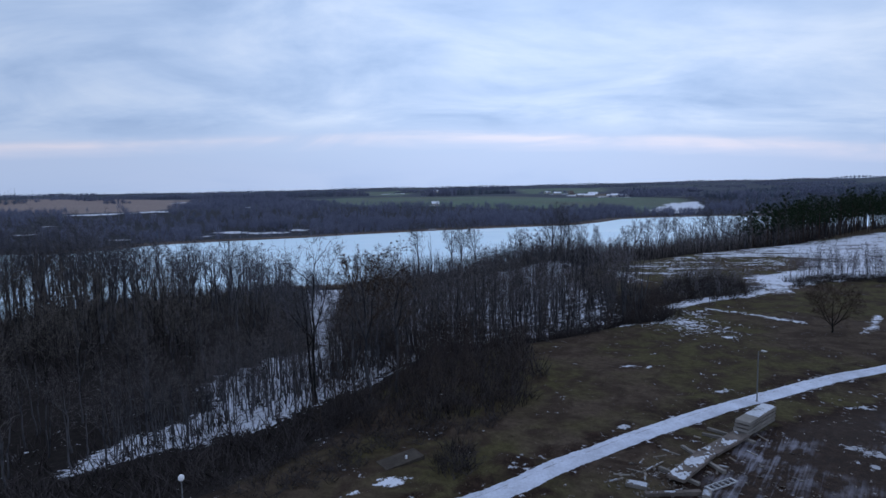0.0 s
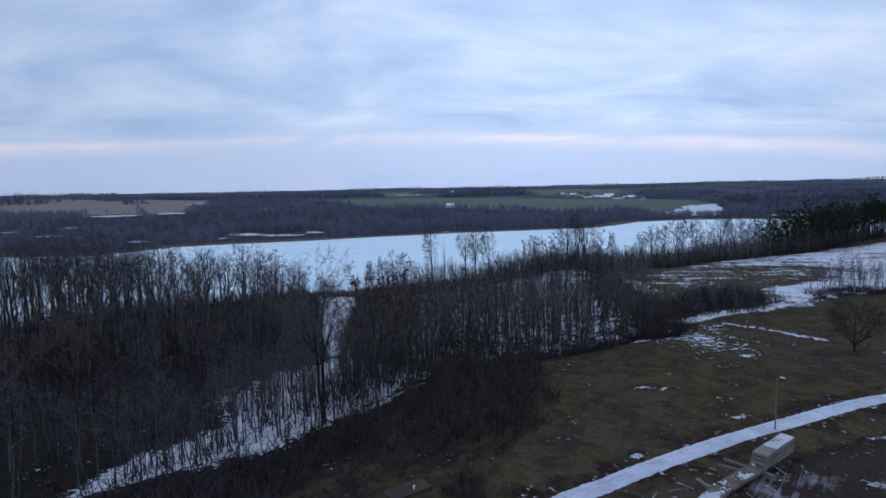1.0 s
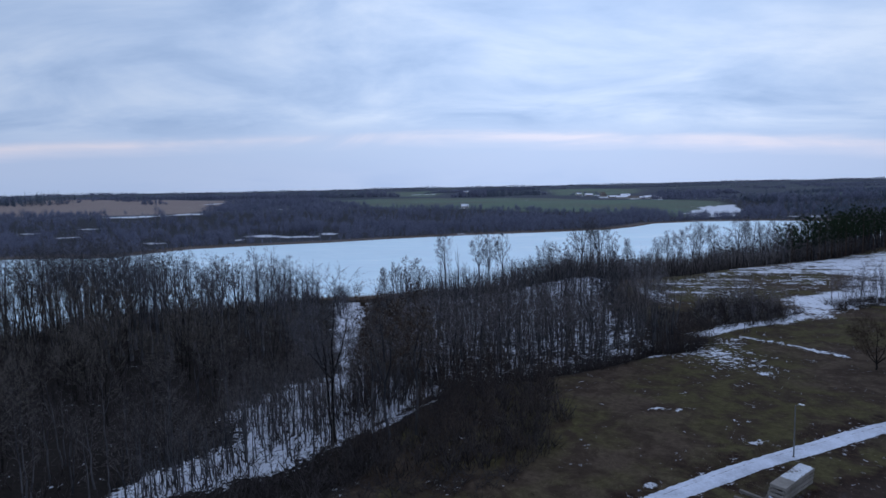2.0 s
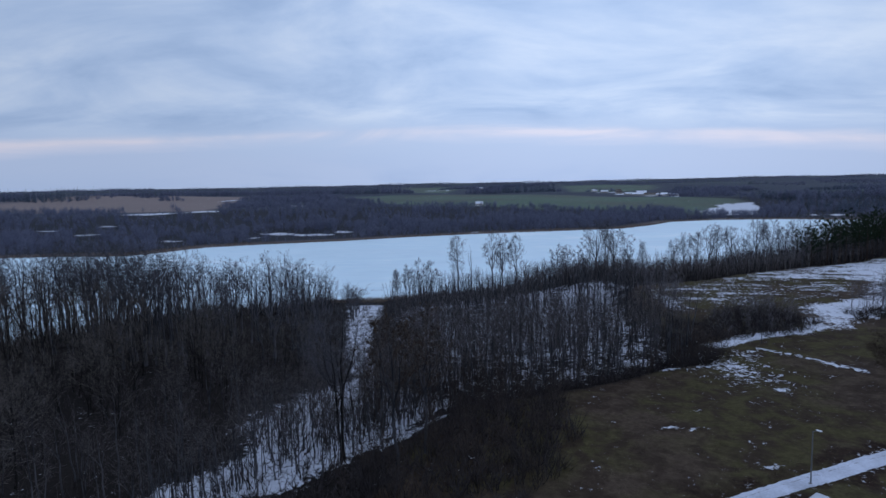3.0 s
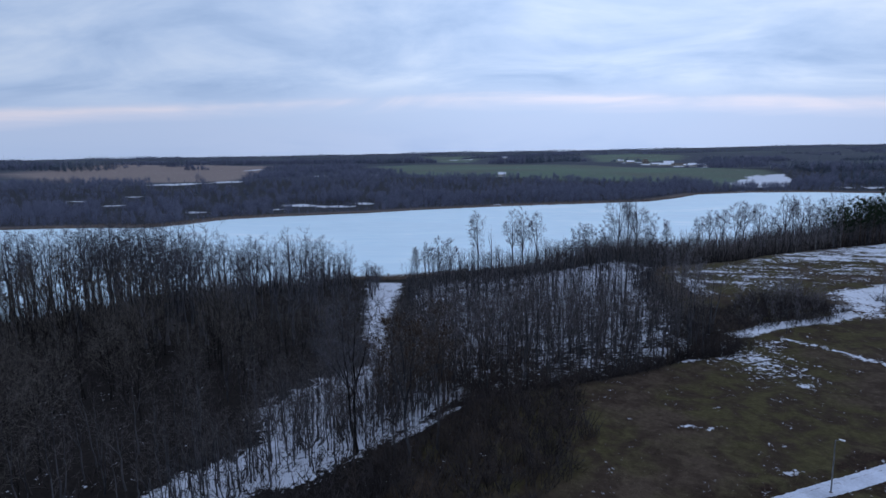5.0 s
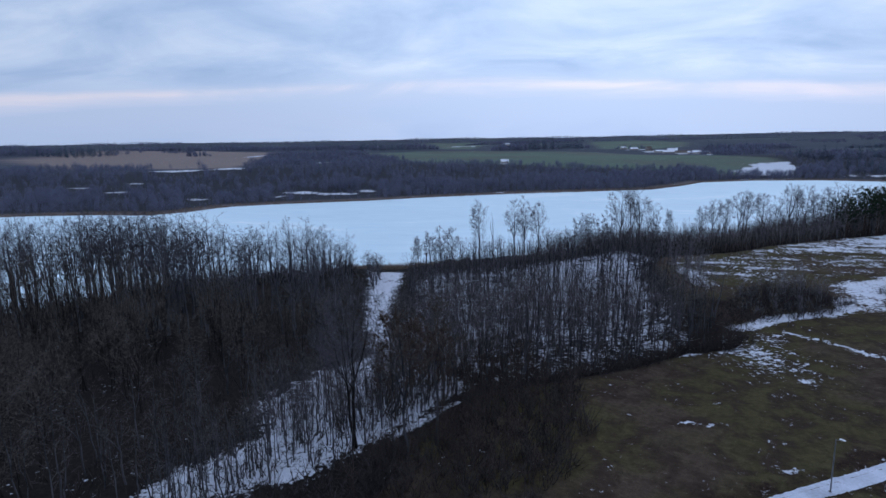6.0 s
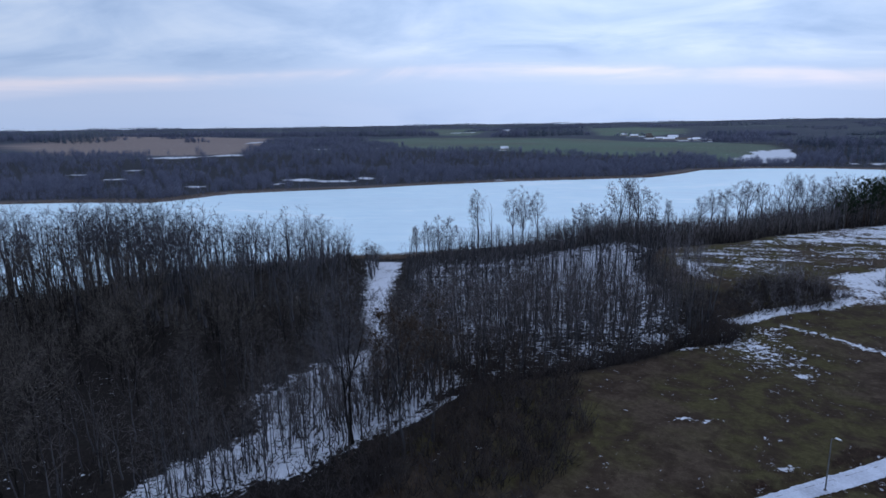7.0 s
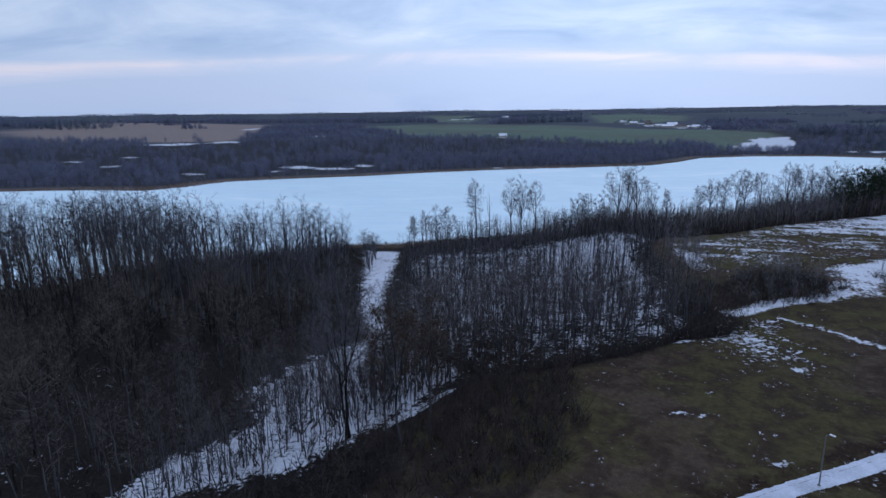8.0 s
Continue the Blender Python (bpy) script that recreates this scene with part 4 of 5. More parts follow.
THICKET = [(-18, 62), (-14, 60.5), (-8, 63.5), (-3, 61.5), (1, 65.5), (6, 66), (10, 71), (7.5, 76), (12, 80), (10, 86), (13, 92), (10, 99), (-4, 92), (-10, 84), (-14, 76), (-17, 70)]
HEDGE = [(53, 138), (66, 138), (74, 142), (83, 153), (75, 162), (60, 163), (53, 152)]
FIELD_EDGE = [(-4, 92), (7, 97), (16, 101), (27, 108), (33, 113), (43, 116.5), (49, 120), (46, 126), (40, 122), (28, 114), (14, 106), (4, 102), (-6, 96)]


def plant_brush():
    rng = np.random.RandomState(41)
    low = [shrub(500 + i, 4.0, 14, 0.027, 0.9, 3).arrays() for i in range(6)]
    spots = []
    for poly, gap, lo, hi, seed in ((THICKET, 1.85, 0.35, 1.3, 1), (FIELD_EDGE, 2.0, 0.5, 1.1, 3), ([(93, 155), (108, 160), (135, 154), (160, 158), (160, 167), (135, 164), (108, 168), (94, 163)], 1.9, 0.3, 0.9, 23)):
        spots += [(x, y, rng.uniform(lo, hi), rng.uniform(0.8, 1.3), rng.randint(99)) for x, y in sown(poly, gap, seed)]
    for poly, gap, lo, hi, seed in (([(-3.6, 50.2), (-0.6, 49.8), (0.4, 54.2), (-1.6, 57.5), (-3.6, 54.0)], 1.2, 0.25, 0.7, 35), ([(-27, 49), (-19, 45), (-12, 49), (-9.6, 56), (-3, 58.5), (3, 61), (5, 66), (-2, 62), (-8, 63.5), (-14, 61), (-20, 57)], 1.5, 0.12, 0.42, 36)):
        spots += [(x, y, rng.uniform(lo, hi), rng.uniform(0.6, 1.1), rng.randint(99)) for x, y in sown(poly, gap, seed)]
    for x, y in sown(HEDGE, 2.1, 2):
        spots.append((x, y, (0.35 + 1.25 * min(1.0, -float(side(x, y, HEDGE)) / 7)) * rng.uniform(0.8, 1.15), rng.uniform(0.8, 1.3), rng.randint(99)))
    for poly, seed in (([(44, 135), (50, 131), (56, 137), (54, 150), (47, 155), (44, 148)], 37), ([(34, 120.5), (39, 117), (46, 119.5), (50, 129), (45, 134), (38, 131)], 38), ([(-29.6, 63.2), (-24.8, 61.3), (-26.7, 66.7), (-31.1, 68.2)], 39)):
        spots += [(x, y, rng.uniform(0.3, 0.8), rng.uniform(0.9, 1.4), rng.randint(99)) for x, y in sown(poly, 1.9, seed)]
    merged("thicket", low, spots, BRUSH, "dense brown leafless thicket along the field", "bushes", 6)
    thin = [shrub(520 + i, 4.0, 6, 0.045, 1.0, 2).arrays() for i in range(6)]
    spots = [(x, y, rng.uniform(0.6, 1.5), rng.uniform(0.8, 1.4), rng.randint(99)) for x, y in sown(LEFT_WOOD, 5.2, 4) if x > -14 - 0.95 * y and y < 188]
    spots += [(x, y, rng.uniform(0.4, 0.9), rng.uniform(0.8, 1.3), rng.randint(99)) for x, y in sown(RIGHT_WOOD, 5.0, 5) if x < 60]
    spots += [(x, y, rng.uniform(0.4, 1.1), rng.uniform(0.6, 1.1), rng.randint(99)) for x, y in sown(GULLY_SNOW, 3.0, 6) if y < 105]
    spots += [(x, y, rng.uniform(0.4, 1.05), rng.uniform(0.9, 1.5), rng.randint(99)) for x, y in sown([(-62, 46), (-50, 56), (-40, 60), (-30, 64), (-21, 72), (-16, 79), (-14, 74), (-15.5, 62), (-20, 55), (-28, 46), (-40, 36)], 1.9, 16)]
    spots += [(x, y, rng.uniform(0.5, 1.6), rng.uniform(0.9, 1.5), rng.randint(99)) for x, y in sown([(84, 226), (93, 230), (150, 260), (185, 280), (185, 292), (145, 272), (90, 246), (66, 224)], 2.8, 17)]
    merged("undergrowth", thin, spots, BRUSH, "leafless undergrowth of saplings and brambles", "bushes", 7)
    tall = [shrub(530 + i, 7.0, 11, 0.050, 0.75, 2).arrays() for i in range(7)]
    spots = []
    bank = [(-34, 214), (-10, 209), (20, 210), (45, 209), (60, 215), (77, 222), (93, 235), (150, 266), (185, 296), (200, 326), (176, 330), (136, 292), (95, 266), (60, 246), (30, 240), (0, 236), (-26, 230)]
    for x, y in sown(bank, 3.2, 7):
        lumpy = 0.92 + 0.16 * math.sin(x * 0.19 + 1.5 * math.sin(y * 0.13))
        spots.append((x, y, float(np.interp(x, (-10, 5, 24, 60, 110), (0.95, 1.15, 1.7, 1.8, 1.8))) * rng.uniform(0.72, 1.12) * lumpy, rng.uniform(0.8, 1.3), rng.randint(99)))
    for x, y in sown([(110, 275), (150, 290), (200, 326), (262, 358), (262, 402), (180, 374), (120, 312), (60, 278), (28, 266), (30, 244), (62, 250)], 4.8, 31):
        if float(side(x, y, LAKE)) < 2.5:
            continue
        spots.append((x, y, rng.uniform(0.9, 2.0), rng.uniform(0.9, 1.4), rng.randint(99)))
    for x, y in sown([(-57, 214), (-66, 234), (-80, 227), (-124, 203), (-148, 167), (-200, 146), (-230, 140), (-230, 128), (-140, 146), (-112, 184), (-76, 208)], 3.0, 24):
        spots.append((x, y, rng.uniform(0.5, 1.25), rng.uniform(0.9, 1.5), rng.randint(99)))
    merged("shore_brush", tall, spots, TWIGS_DARKER, "tall leafless brushwood along the lake bank", "bushes", 25)
    young = [joined(grow(540 + i, 8, 0.2, 0.2, 10, 3, 2, 0.028, 2, detail=1)) for i in range(5)]
    spots = [(x, y, rng.uniform(0.5, 1.15), rng.uniform(0.8, 1.2), rng.randint(99)) for poly, gap, seed in ((THICKET, 3.8, 8), (FIELD_EDGE, 3.5, 10)) for x, y in sown(poly, gap, seed)]
    spots += [(x, y, rng.uniform(0.7, 1.3), rng.uniform(0.7, 1.0), rng.randint(99)) for x, y in sown([(-26, 76), (-15, 80), (-4, 95), (8, 101), (2, 116), (-18, 116), (-22, 98)], 3.0, 21)]
    stem = [joined(grow(560 + i, 8, 0.10, 0.35, 7, 2, 2, 0.020, 1 + i % 2, detail=1, thick=0.8, forks=1)) for i in range(6)]
    slim = [(x, y, rng.uniform(0.5, 1.25), rng.uniform(0.8, 1.2), rng.randint(99)) for x, y in sown(GULLY_SNOW, 1.85, 28) if y < 140 and math.sin(x * 0.33 + 2 * math.sin(y * 0.21)) > -0.45 and (y < 104 or float(off(x, y, GULLY)[0]) > 4.0)]
    slim += [(x, y, rng.uniform(0.8, 1.6), rng.uniform(0.8, 1.2), rng.randint(99)) for x, y in sown(WOOD_SNOW, 3.5, 29) if float(off(x, y, GULLY)[0]) > 4.5]
    merged("slim_saplings", stem, slim, BARK, "slim upright saplings standing in the snow of the hollow", "bushes", 30)
    merged("saplings", young, spots, TWIGS_RED, "young bare trees among the thicket", "bushes", 8)
    row = [(99, 161), (110, 165), (135, 159), (160, 164), (160, 174), (135, 171), (110, 176), (99, 170)]
    spots = [(x, y, rng.uniform(0.8, 1.45), rng.uniform(0.7, 1.0), rng.randint(99)) for x, y in sown(row, 2.2, 11)]
    spots += [(x, y, (0.3 + 0.9 * min(1.0, -float(side(x, y, HEDGE)) / 8)) * rng.uniform(0.8, 1.25), rng.uniform(0.8, 1.1), rng.randint(99)) for x, y in sown(HEDGE, 3.6, 22)]
    spots += [(x, y, rng.uniform(0.9, 1.4), rng.uniform(0.8, 1.1), rng.randint(99)) for x, y in sown([(44, 160), (56, 162), (58, 200), (46, 200)], 4.4, 26)]
    merged("glade_saplings", young, spots, TWIGS, "young bare trees across the snowy glade", "bushes", 9)


def reed_tuft(seed, h, many=7):
    rng = np.random.RandomState(seed)
    g = Growth()
    for _ in range(many):
        o = np.append(rng.uniform(-0.9, 0.9, 2), -0.1)
        g.tube(o, o + np.append(rng.uniform(-0.25, 0.25, 2), h * rng.uniform(0.6, 1.1)), 0.11, 0, 3)
    return g.arrays()


def plant_reeds():
    rng = np.random.RandomState(51)
    stock = [reed_tuft(600 + i, 1.9) for i in range(5)]
    spots = []
    far_shore = LAKE[16:33]
    for (ax, ay), (bx, by) in zip(far_shore, far_shore[1:]):
        ln = math.hypot(bx - ax, by - ay)
        for _ in range(int(ln * 2.2)):
            f, o = rng.rand(), rng.uniform(-2.0, 9) * (1.0 + 0.8 * math.sin(ax * 0.02))
            spots.append((ax + (bx - ax) * f + (by - ay) / ln * -o * -1, ay + (by - ay) * f + (bx - ax) / ln * o * -1, rng.uniform(0.6, 1.1), rng.uniform(0.8, 1.4), rng.randint(99)))
    for x, y in sown([(-72, 236), (-60, 243), (-44, 246), (-20, 257), (-18, 252), (-36, 240), (-44, 232), (-58, 229)], 1.3, 12):
        spots.append((x, y, rng.uniform(0.5, 1.0), rng.uniform(0.6, 1.0), rng.randint(99)))
    for x, y in sown([(-300, 128), (-200, 148), (-150, 166), (-128, 202), (-82, 229), (-70, 238), (-66, 233), (-80, 225), (-122, 198), (-144, 160), (-200, 142), (-300, 122)], 1.6, 19):
        spots.append((x, y, rng.uniform(0.5, 1.0), rng.uniform(0.7, 1.2), rng.randint(99)))
    merged("reeds", stock, spots, REEDS, "dry brown reeds along the lake shore", "reeds", 12)


def plant_grass():
    rng = np.random.RandomState(61)
    stock = []
    for i in range(6):
        r = np.random.RandomState(620 + i)
        g = Growth()
        for _ in range(9):
            o = np.append(r.uniform(-0.35, 0.35, 2), -0.03)
            g.tube(o, o + np.append(r.uniform(-0.25, 0.25, 2), r.uniform(0.08, 0.24)), 0.028, 0, 3)
        stock.append(g.arrays())
    spots = []
    for x, y in sown([(-26, 42), (-20, 55), (-13, 66), (10, 90), (26, 106), (46, 118), (75, 140), (95, 120), (70, 84), (30, 60), (10, 42), (-10, 34)], 1.2, 13):
        d = float(off(x, y, ROAD)[0])
        if d > 2.3 and rng.rand() < 0.15 + 0.45 * (math.sin(x * 0.31 + 2 * math.sin(y * 0.17)) > 0.1):
            spots.append((x, y, rng.uniform(0.6, 1.3), rng.uniform(0.7, 1.5), rng.randint(99)))
    merged("withered_grass", stock, spots, GRASS_TUFT, "tufts of withered grass on the field", "grass", 13)


def plant_far_woods():
    rng = np.random.RandomState(71)
    bare = [far_tree(700 + i, 12 + i % 4, 19, 0.20, 0.6).arrays() for i in range(10)]
    edge = [far_tree(760 + i, 12 + i % 4, 30, 0.15, 0.0).arrays() for i in range(8)]
    firs = [fir(720 + i, 15 + 2 * (i % 3)).arrays() for i in range(5)]
    lean = [far_tree(740 + i, 13, 11, 0.50, 0.4).arrays() for i in range(6)]
    gx, gy = np.meshgrid(np.arange(-1000, 900, 6.6), np.arange(330, 1400, 6.6))
    gx, gy = gx + rng.uniform(-4.5, 4.5, gx.shape), gy + rng.uniform(-4.5, 4.5, gy.shape)
    l = side(gx, gy, LAKE)
    beyond = gy > np.interp(gx, (-900, -361, -200, 0, 200, 400, 900), (190, 300, 400, 480, 600, 640, 720))
    keep = beyond & (l > 15) & (l < np.where(gx < -230, 430, 340) + 480 * ((gx > -520) & (gx < -190)) + 25 * swell(gx, gy, 70, 2)) & (side(gx, gy, STUBBLE) > 8) & (side(gx, gy, CROPS) > 6) & (side(gx, gy, BAY) > 5)
    low = np.ones(gx.shape)
    for x, y, a, _, reach in CLEARINGS:
        d = math.hypot(x, y)
        u, v = -(gx - x) * x / d - (gy - y) * y / d, ((gx - x) * y - (gy - y) * x) / d
        inside = (u > -18) & (u < reach) & (np.abs(v) < a * (1.05 + 0.25 * np.sin(u * 0.11 + x)))
        keep &= ~inside | (rng.rand(*gx.shape) < 0.42)
        low = np.where(inside, 0.40, low)
    keep &= (rng.rand(*gx.shape) < 0.66 + 0.34 * (l < 110) + 0.5 * swell(gx, gy, 38, 7))
    keep &= np.abs(gx - 20) < 150 + 0.85 * gy
    keep &= (l < 150) | (rng.rand(*gx.shape) < 0.55)
    tall = (0.80 + 0.26 * swell(gx, gy, 60, 4) + 0.16 * swell(gx, gy, 21, 9)) * low
    is_fir = (rng.rand(*gx.shape) < 0.03 + 0.8 * ((gx > 430) & (l > 60)))
    make = lambda mask, lo, hi: [(x, y, k * rng.uniform(lo, hi), k * rng.uniform(0.9, 1.5), rng.randint(99)) for x, y, k in zip(gx[mask], gy[mask], tall[mask])]
    merged("far_shore_wood", bare, make(keep & ~is_fir & (l >= 45), 0.80, 1.2), FAR_WOOD_HAZE, "haze-blue bare wood on the far shore", "wood", 14, smooth=True)
    merged("far_shore_edge", edge, make(keep & ~is_fir & (l < 45), 0.6, 1.1), FAR_WOOD_HAZE, "bare trees along the edge of the far shore", "wood", 18, smooth=True)
    merged("far_shore_firs", firs, make(keep & is_fir, 0.7, 1.0), FAR_FIR_HAZE, "haze-blue spruces among the far woods", "wood", 15)
    # woods and belts of trees between the fields
    bare_spots, fir_spots = [], []
    islands = [(-1300, -900, 1210, 1420, 0.75, 1.5), (-1750, -1250, 1300, 1500, 0.6, 1.3), (-1500, -840, 2000, 2200, 0.25, 1.5), (-900, -420, 1690, 1900, 0.2, 1.4), (-460, -205, 1580, 1700, 0.45, 1.35), (-64, 185, 1520, 1700, 0.6, 1.6),
               (330, 455, 1090, 1290, 0.25, 1.25), (455, 560, 975, 1060, 0.9, 1.15), (560, 900, 1010, 1120, 0.6, 1.1), (-750, -690, 1290, 1310, 0.1, 1.0), (-880, -790, 1405, 1440, 0.2, 0.6), (420, 620, 1400, 1500, 0.4, 1.1), (700, 1400, 1300, 1450, 0.7, 1.0),
               (230, 300, 1440, 1455, 0.1, 0.8), (180, 250, 2500, 2560, 0.2, 1.2), (-200, 200, 2350, 2420, 0.2, 1.0)]
    for x0, x1, y0, y1, share, tallness in islands:
        depth = min(y1 - y0, 70)
        for _ in range(int((x1 - x0) * depth / 85) + 6):
            x, y = rng.uniform(x0, x1), y0 + rng.uniform(0, depth) + (y1 - y0 - depth) * rng.rand() ** 3
            rim = min(1.0, 0.45 + min(x - x0, x1 - x) / (0.25 * (x1 - x0)))
            spruce = rng.rand() < share * (0.3 + 1.2 * (math.sin(x * 0.021 + y0) > 0.1))
            (fir_spots if spruce else bare_spots).append((x, y, tallness * rim * rng.uniform(0.7, 1.15), rng.uniform(1.0, 1.7), rng.randint(99)))
    for y, gap, lo in ((1560, 10, 0.30), (1980, 11, 0.22), (2350, 12, 0.12), (2750, 13, 0.02), (3200, 14, -0.15), (3750, 15, -0.4), (4300, 16, -0.8)):
        for x in np.arange(-0.95 * y, 0.95 * y, gap):
            wave = math.sin(x * 0.0061 + y) + 0.6 * math.sin(x * 0.0173 + 2.1 * y) + 0.3 * math.sin(x * 0.041 + y)
            if wave < lo * 2.2 or any(float(side(x, y, p)) < 25 for p in [STUBBLE, CROPS] + PASTURES) or (y < 1600 and x < 430):
                continue
            lump = 0.85 + 0.38 * math.sin(x * 0.0127 + 3 * y) * math.sin(x * 0.0049 + y)
            for row in range(2):
                yy = y + row * 14 + rng.uniform(-6, 6) + 60 * math.sin(x * 0.004)
                spruce = rng.rand() < 0.04 + 0.4 * (math.sin(x * 0.0071 + 1.3 * y) > 0.55)
                (fir_spots if spruce else bare_spots).append((x + rng.uniform(-6, 6), yy, lump * rng.uniform(0.8, 1.2), rng.uniform(1.8, 2.9), rng.randint(99)))
    merged("far_woods", lean, bare_spots, FAR_WOOD_HAZE, "belts of bare trees between the far fields", "wood", 16, smooth=True)
    merged("far_spruces", firs, fir_spots, FAR_FIR_HAZE, "belts of haze-blue spruces on the skyline", "wood", 17)


# ---- buildings far off ----


def house(x, y, turn, ln, wd, eaves, ridge, label, roof, group="farm buildings"):
    ob = thing("farm_house", Matrix.Translation((x, y, float(land(x, y)))) @ Matrix.Rotation(radians(turn), 4, "Z"), label, "house", group)
    bm = bmesh.new()
    box(bm, ln, wd, eaves + 1, (0, 0, -1))
    for s in (-1, 1):
        tri = [bm.verts.new(p) for p in ((s * ln / 2, -wd / 2, eaves), (s * ln / 2, wd / 2, eaves), (s * ln / 2, 0, ridge - 0.15))]
        bm.faces.new(tri)
    part("wall", bm, PLASTER, ob)
    bm = bmesh.new()
    for s in (-1, 1):
        w2 = wd / 2 + 0.5
        rise = (ridge - eaves) / (wd / 2)
        low, high, thick = eaves - 0.5 * rise, ridge, 0.22
        p = [(-ln / 2 - 0.5, s * w2, low), (ln / 2 + 0.5, s * w2, low), (ln / 2 + 0.5, 0, high), (-ln / 2 - 0.5, 0, high)]
        vs = [bm.verts.new(q) for q in p] + [bm.verts.new((q[0], q[1], q[2] + thick)) for q in p]
        for f in ((0, 1, 2, 3), (7, 6, 5, 4), (0, 4, 5, 1), (1, 5, 6, 2), (2, 6, 7, 3), (3, 7, 4, 0)):
            bm.faces.new([vs[i] for i in f])
    bmesh.ops.recalc_face_normals(bm, faces=bm.faces[:])
    part("roof", bm, roof, ob)
    n = max(2, int(ln / 3.5))
    for i in range(n):
        bm = bmesh.new()
        box(bm, 1.1, 0.12, 1.2, (-ln / 2 + (i + 0.5) * ln / n, -wd / 2 - 0.02, 1.0))
        part("window", bm, PANE, ob)
    bm = bmesh.new()
    box(bm, 0.7, 0.7, 1.3, (ln * 0.2, 0.3, ridge - 0.5))
    part("chimney", bm, CONCRETE_DARK, ob)


def build_farm():
    rng = random.Random(81)
    plots = [(262, 1390, 16, 9), (285, 1340, 13, 8), (296, 1300, 18, 9), (310, 1275, 26, 11), (322, 1290, 14, 8), (334, 1262, 30, 10), (345, 1240, 16, 8), (356, 1250, 14, 8), (366, 1222, 22, 9), (300, 1420, 12, 8), (250, 1450, 12, 8), (330, 1330, 20, 10)]
    for i, (x, y, ln, wd) in enumerate(plots):
        snowy = i % 4 != 1
        house(x, y, rng.uniform(-25, 25), ln, wd, 3.0, 5.6 + rng.uniform(-0.6, 0.9), "long farm building under a snowy roof" if snowy else "farm building with a dark roof", ROOF_SNOW if snowy else ROOF_DARK)
    house(-16, 921, 8, 11, 7, 3.0, 6.0, "small house with a snowy roof among bare trees", ROOF_SNOW, "")
    house(-30, 2030, 0, 24, 10, 4.0, 7.0, "far farm house with a snowy roof", ROOF_SNOW, "")
    house(-830, 2020, 0, 18, 9, 4.0, 7.0, "far farm house with a snowy roof", ROOF_SNOW, "")


# ---- lamps and the yard ----


def rod(bm, p, q, r0, r1, n=8):
    p, q = Vector(p), Vector(q)
    m = Matrix.Translation((p + q) / 2) @ (q - p).to_track_quat("Z", "Y").to_matrix().to_4x4()
    bmesh.ops.create_cone(bm, cap_ends=True, segments=n, radius1=r0, radius2=r1, depth=(q - p).length, matrix=m)


def build_lamps():
    ob = thing("street_lamp", Matrix.Translation((36.45, 67.95, float(land(36.45, 67.95)))), "slim steel street lamp with a flat white head", "street lamp")
    bm = bmesh.new()
    rod(bm, (0, 0, -0.3), (0, 0, 6.3), 0.085, 0.05, 10)
    part("pole", bm, STEEL, ob)
    bm = bmesh.new()
    rod(bm, (0, 0, 6.25), (0.25, -0.35, 6.5), 0.035, 0.03)
    part("arm", bm, STEEL, ob)
    bm = bmesh.new()
    box(bm, 0.62, 0.26, 0.10, (0.42, -0.5, 6.5), radians(-52), 0.03)
    part("head", bm, LAMP_WHITE, ob, "flat white lamp head")
    bm = bmesh.new()
    box(bm, 0.3, 0.3, 0.12, (0, 0, -0.06), 0, 0.02)
    part("base_plate", bm, CONCRETE_DARK, ob)
    ob = thing("garden_lamp", Matrix.Translation((-23.2, 40.0, float(land(-23.2, 40.0)))), "dark lamp post with a white dome by the wood", "street lamp")
    bm = bmesh.new()
    rod(bm, (0, 0, -0.3), (0, 0, 5.0), 0.07, 0.05, 10)
    part("pole", bm, STEEL, ob)
    bm = bmesh.new()
    bmesh.ops.create_uvsphere(bm, u_segments=16, v_segments=10, radius=0.24, matrix=Matrix.Translation((0, 0, 5.25)) @ Matrix.Diagonal((1, 1, 1.15, 1)))
    part("globe", bm, LAMP_WHITE, ob, "white plastic globe")
    bm = bmesh.new()
    rod(bm, (0, 0, 4.95), (0, 0, 5.06), 0.12, 0.14, 12)
    part("collar", bm, STEEL, ob)


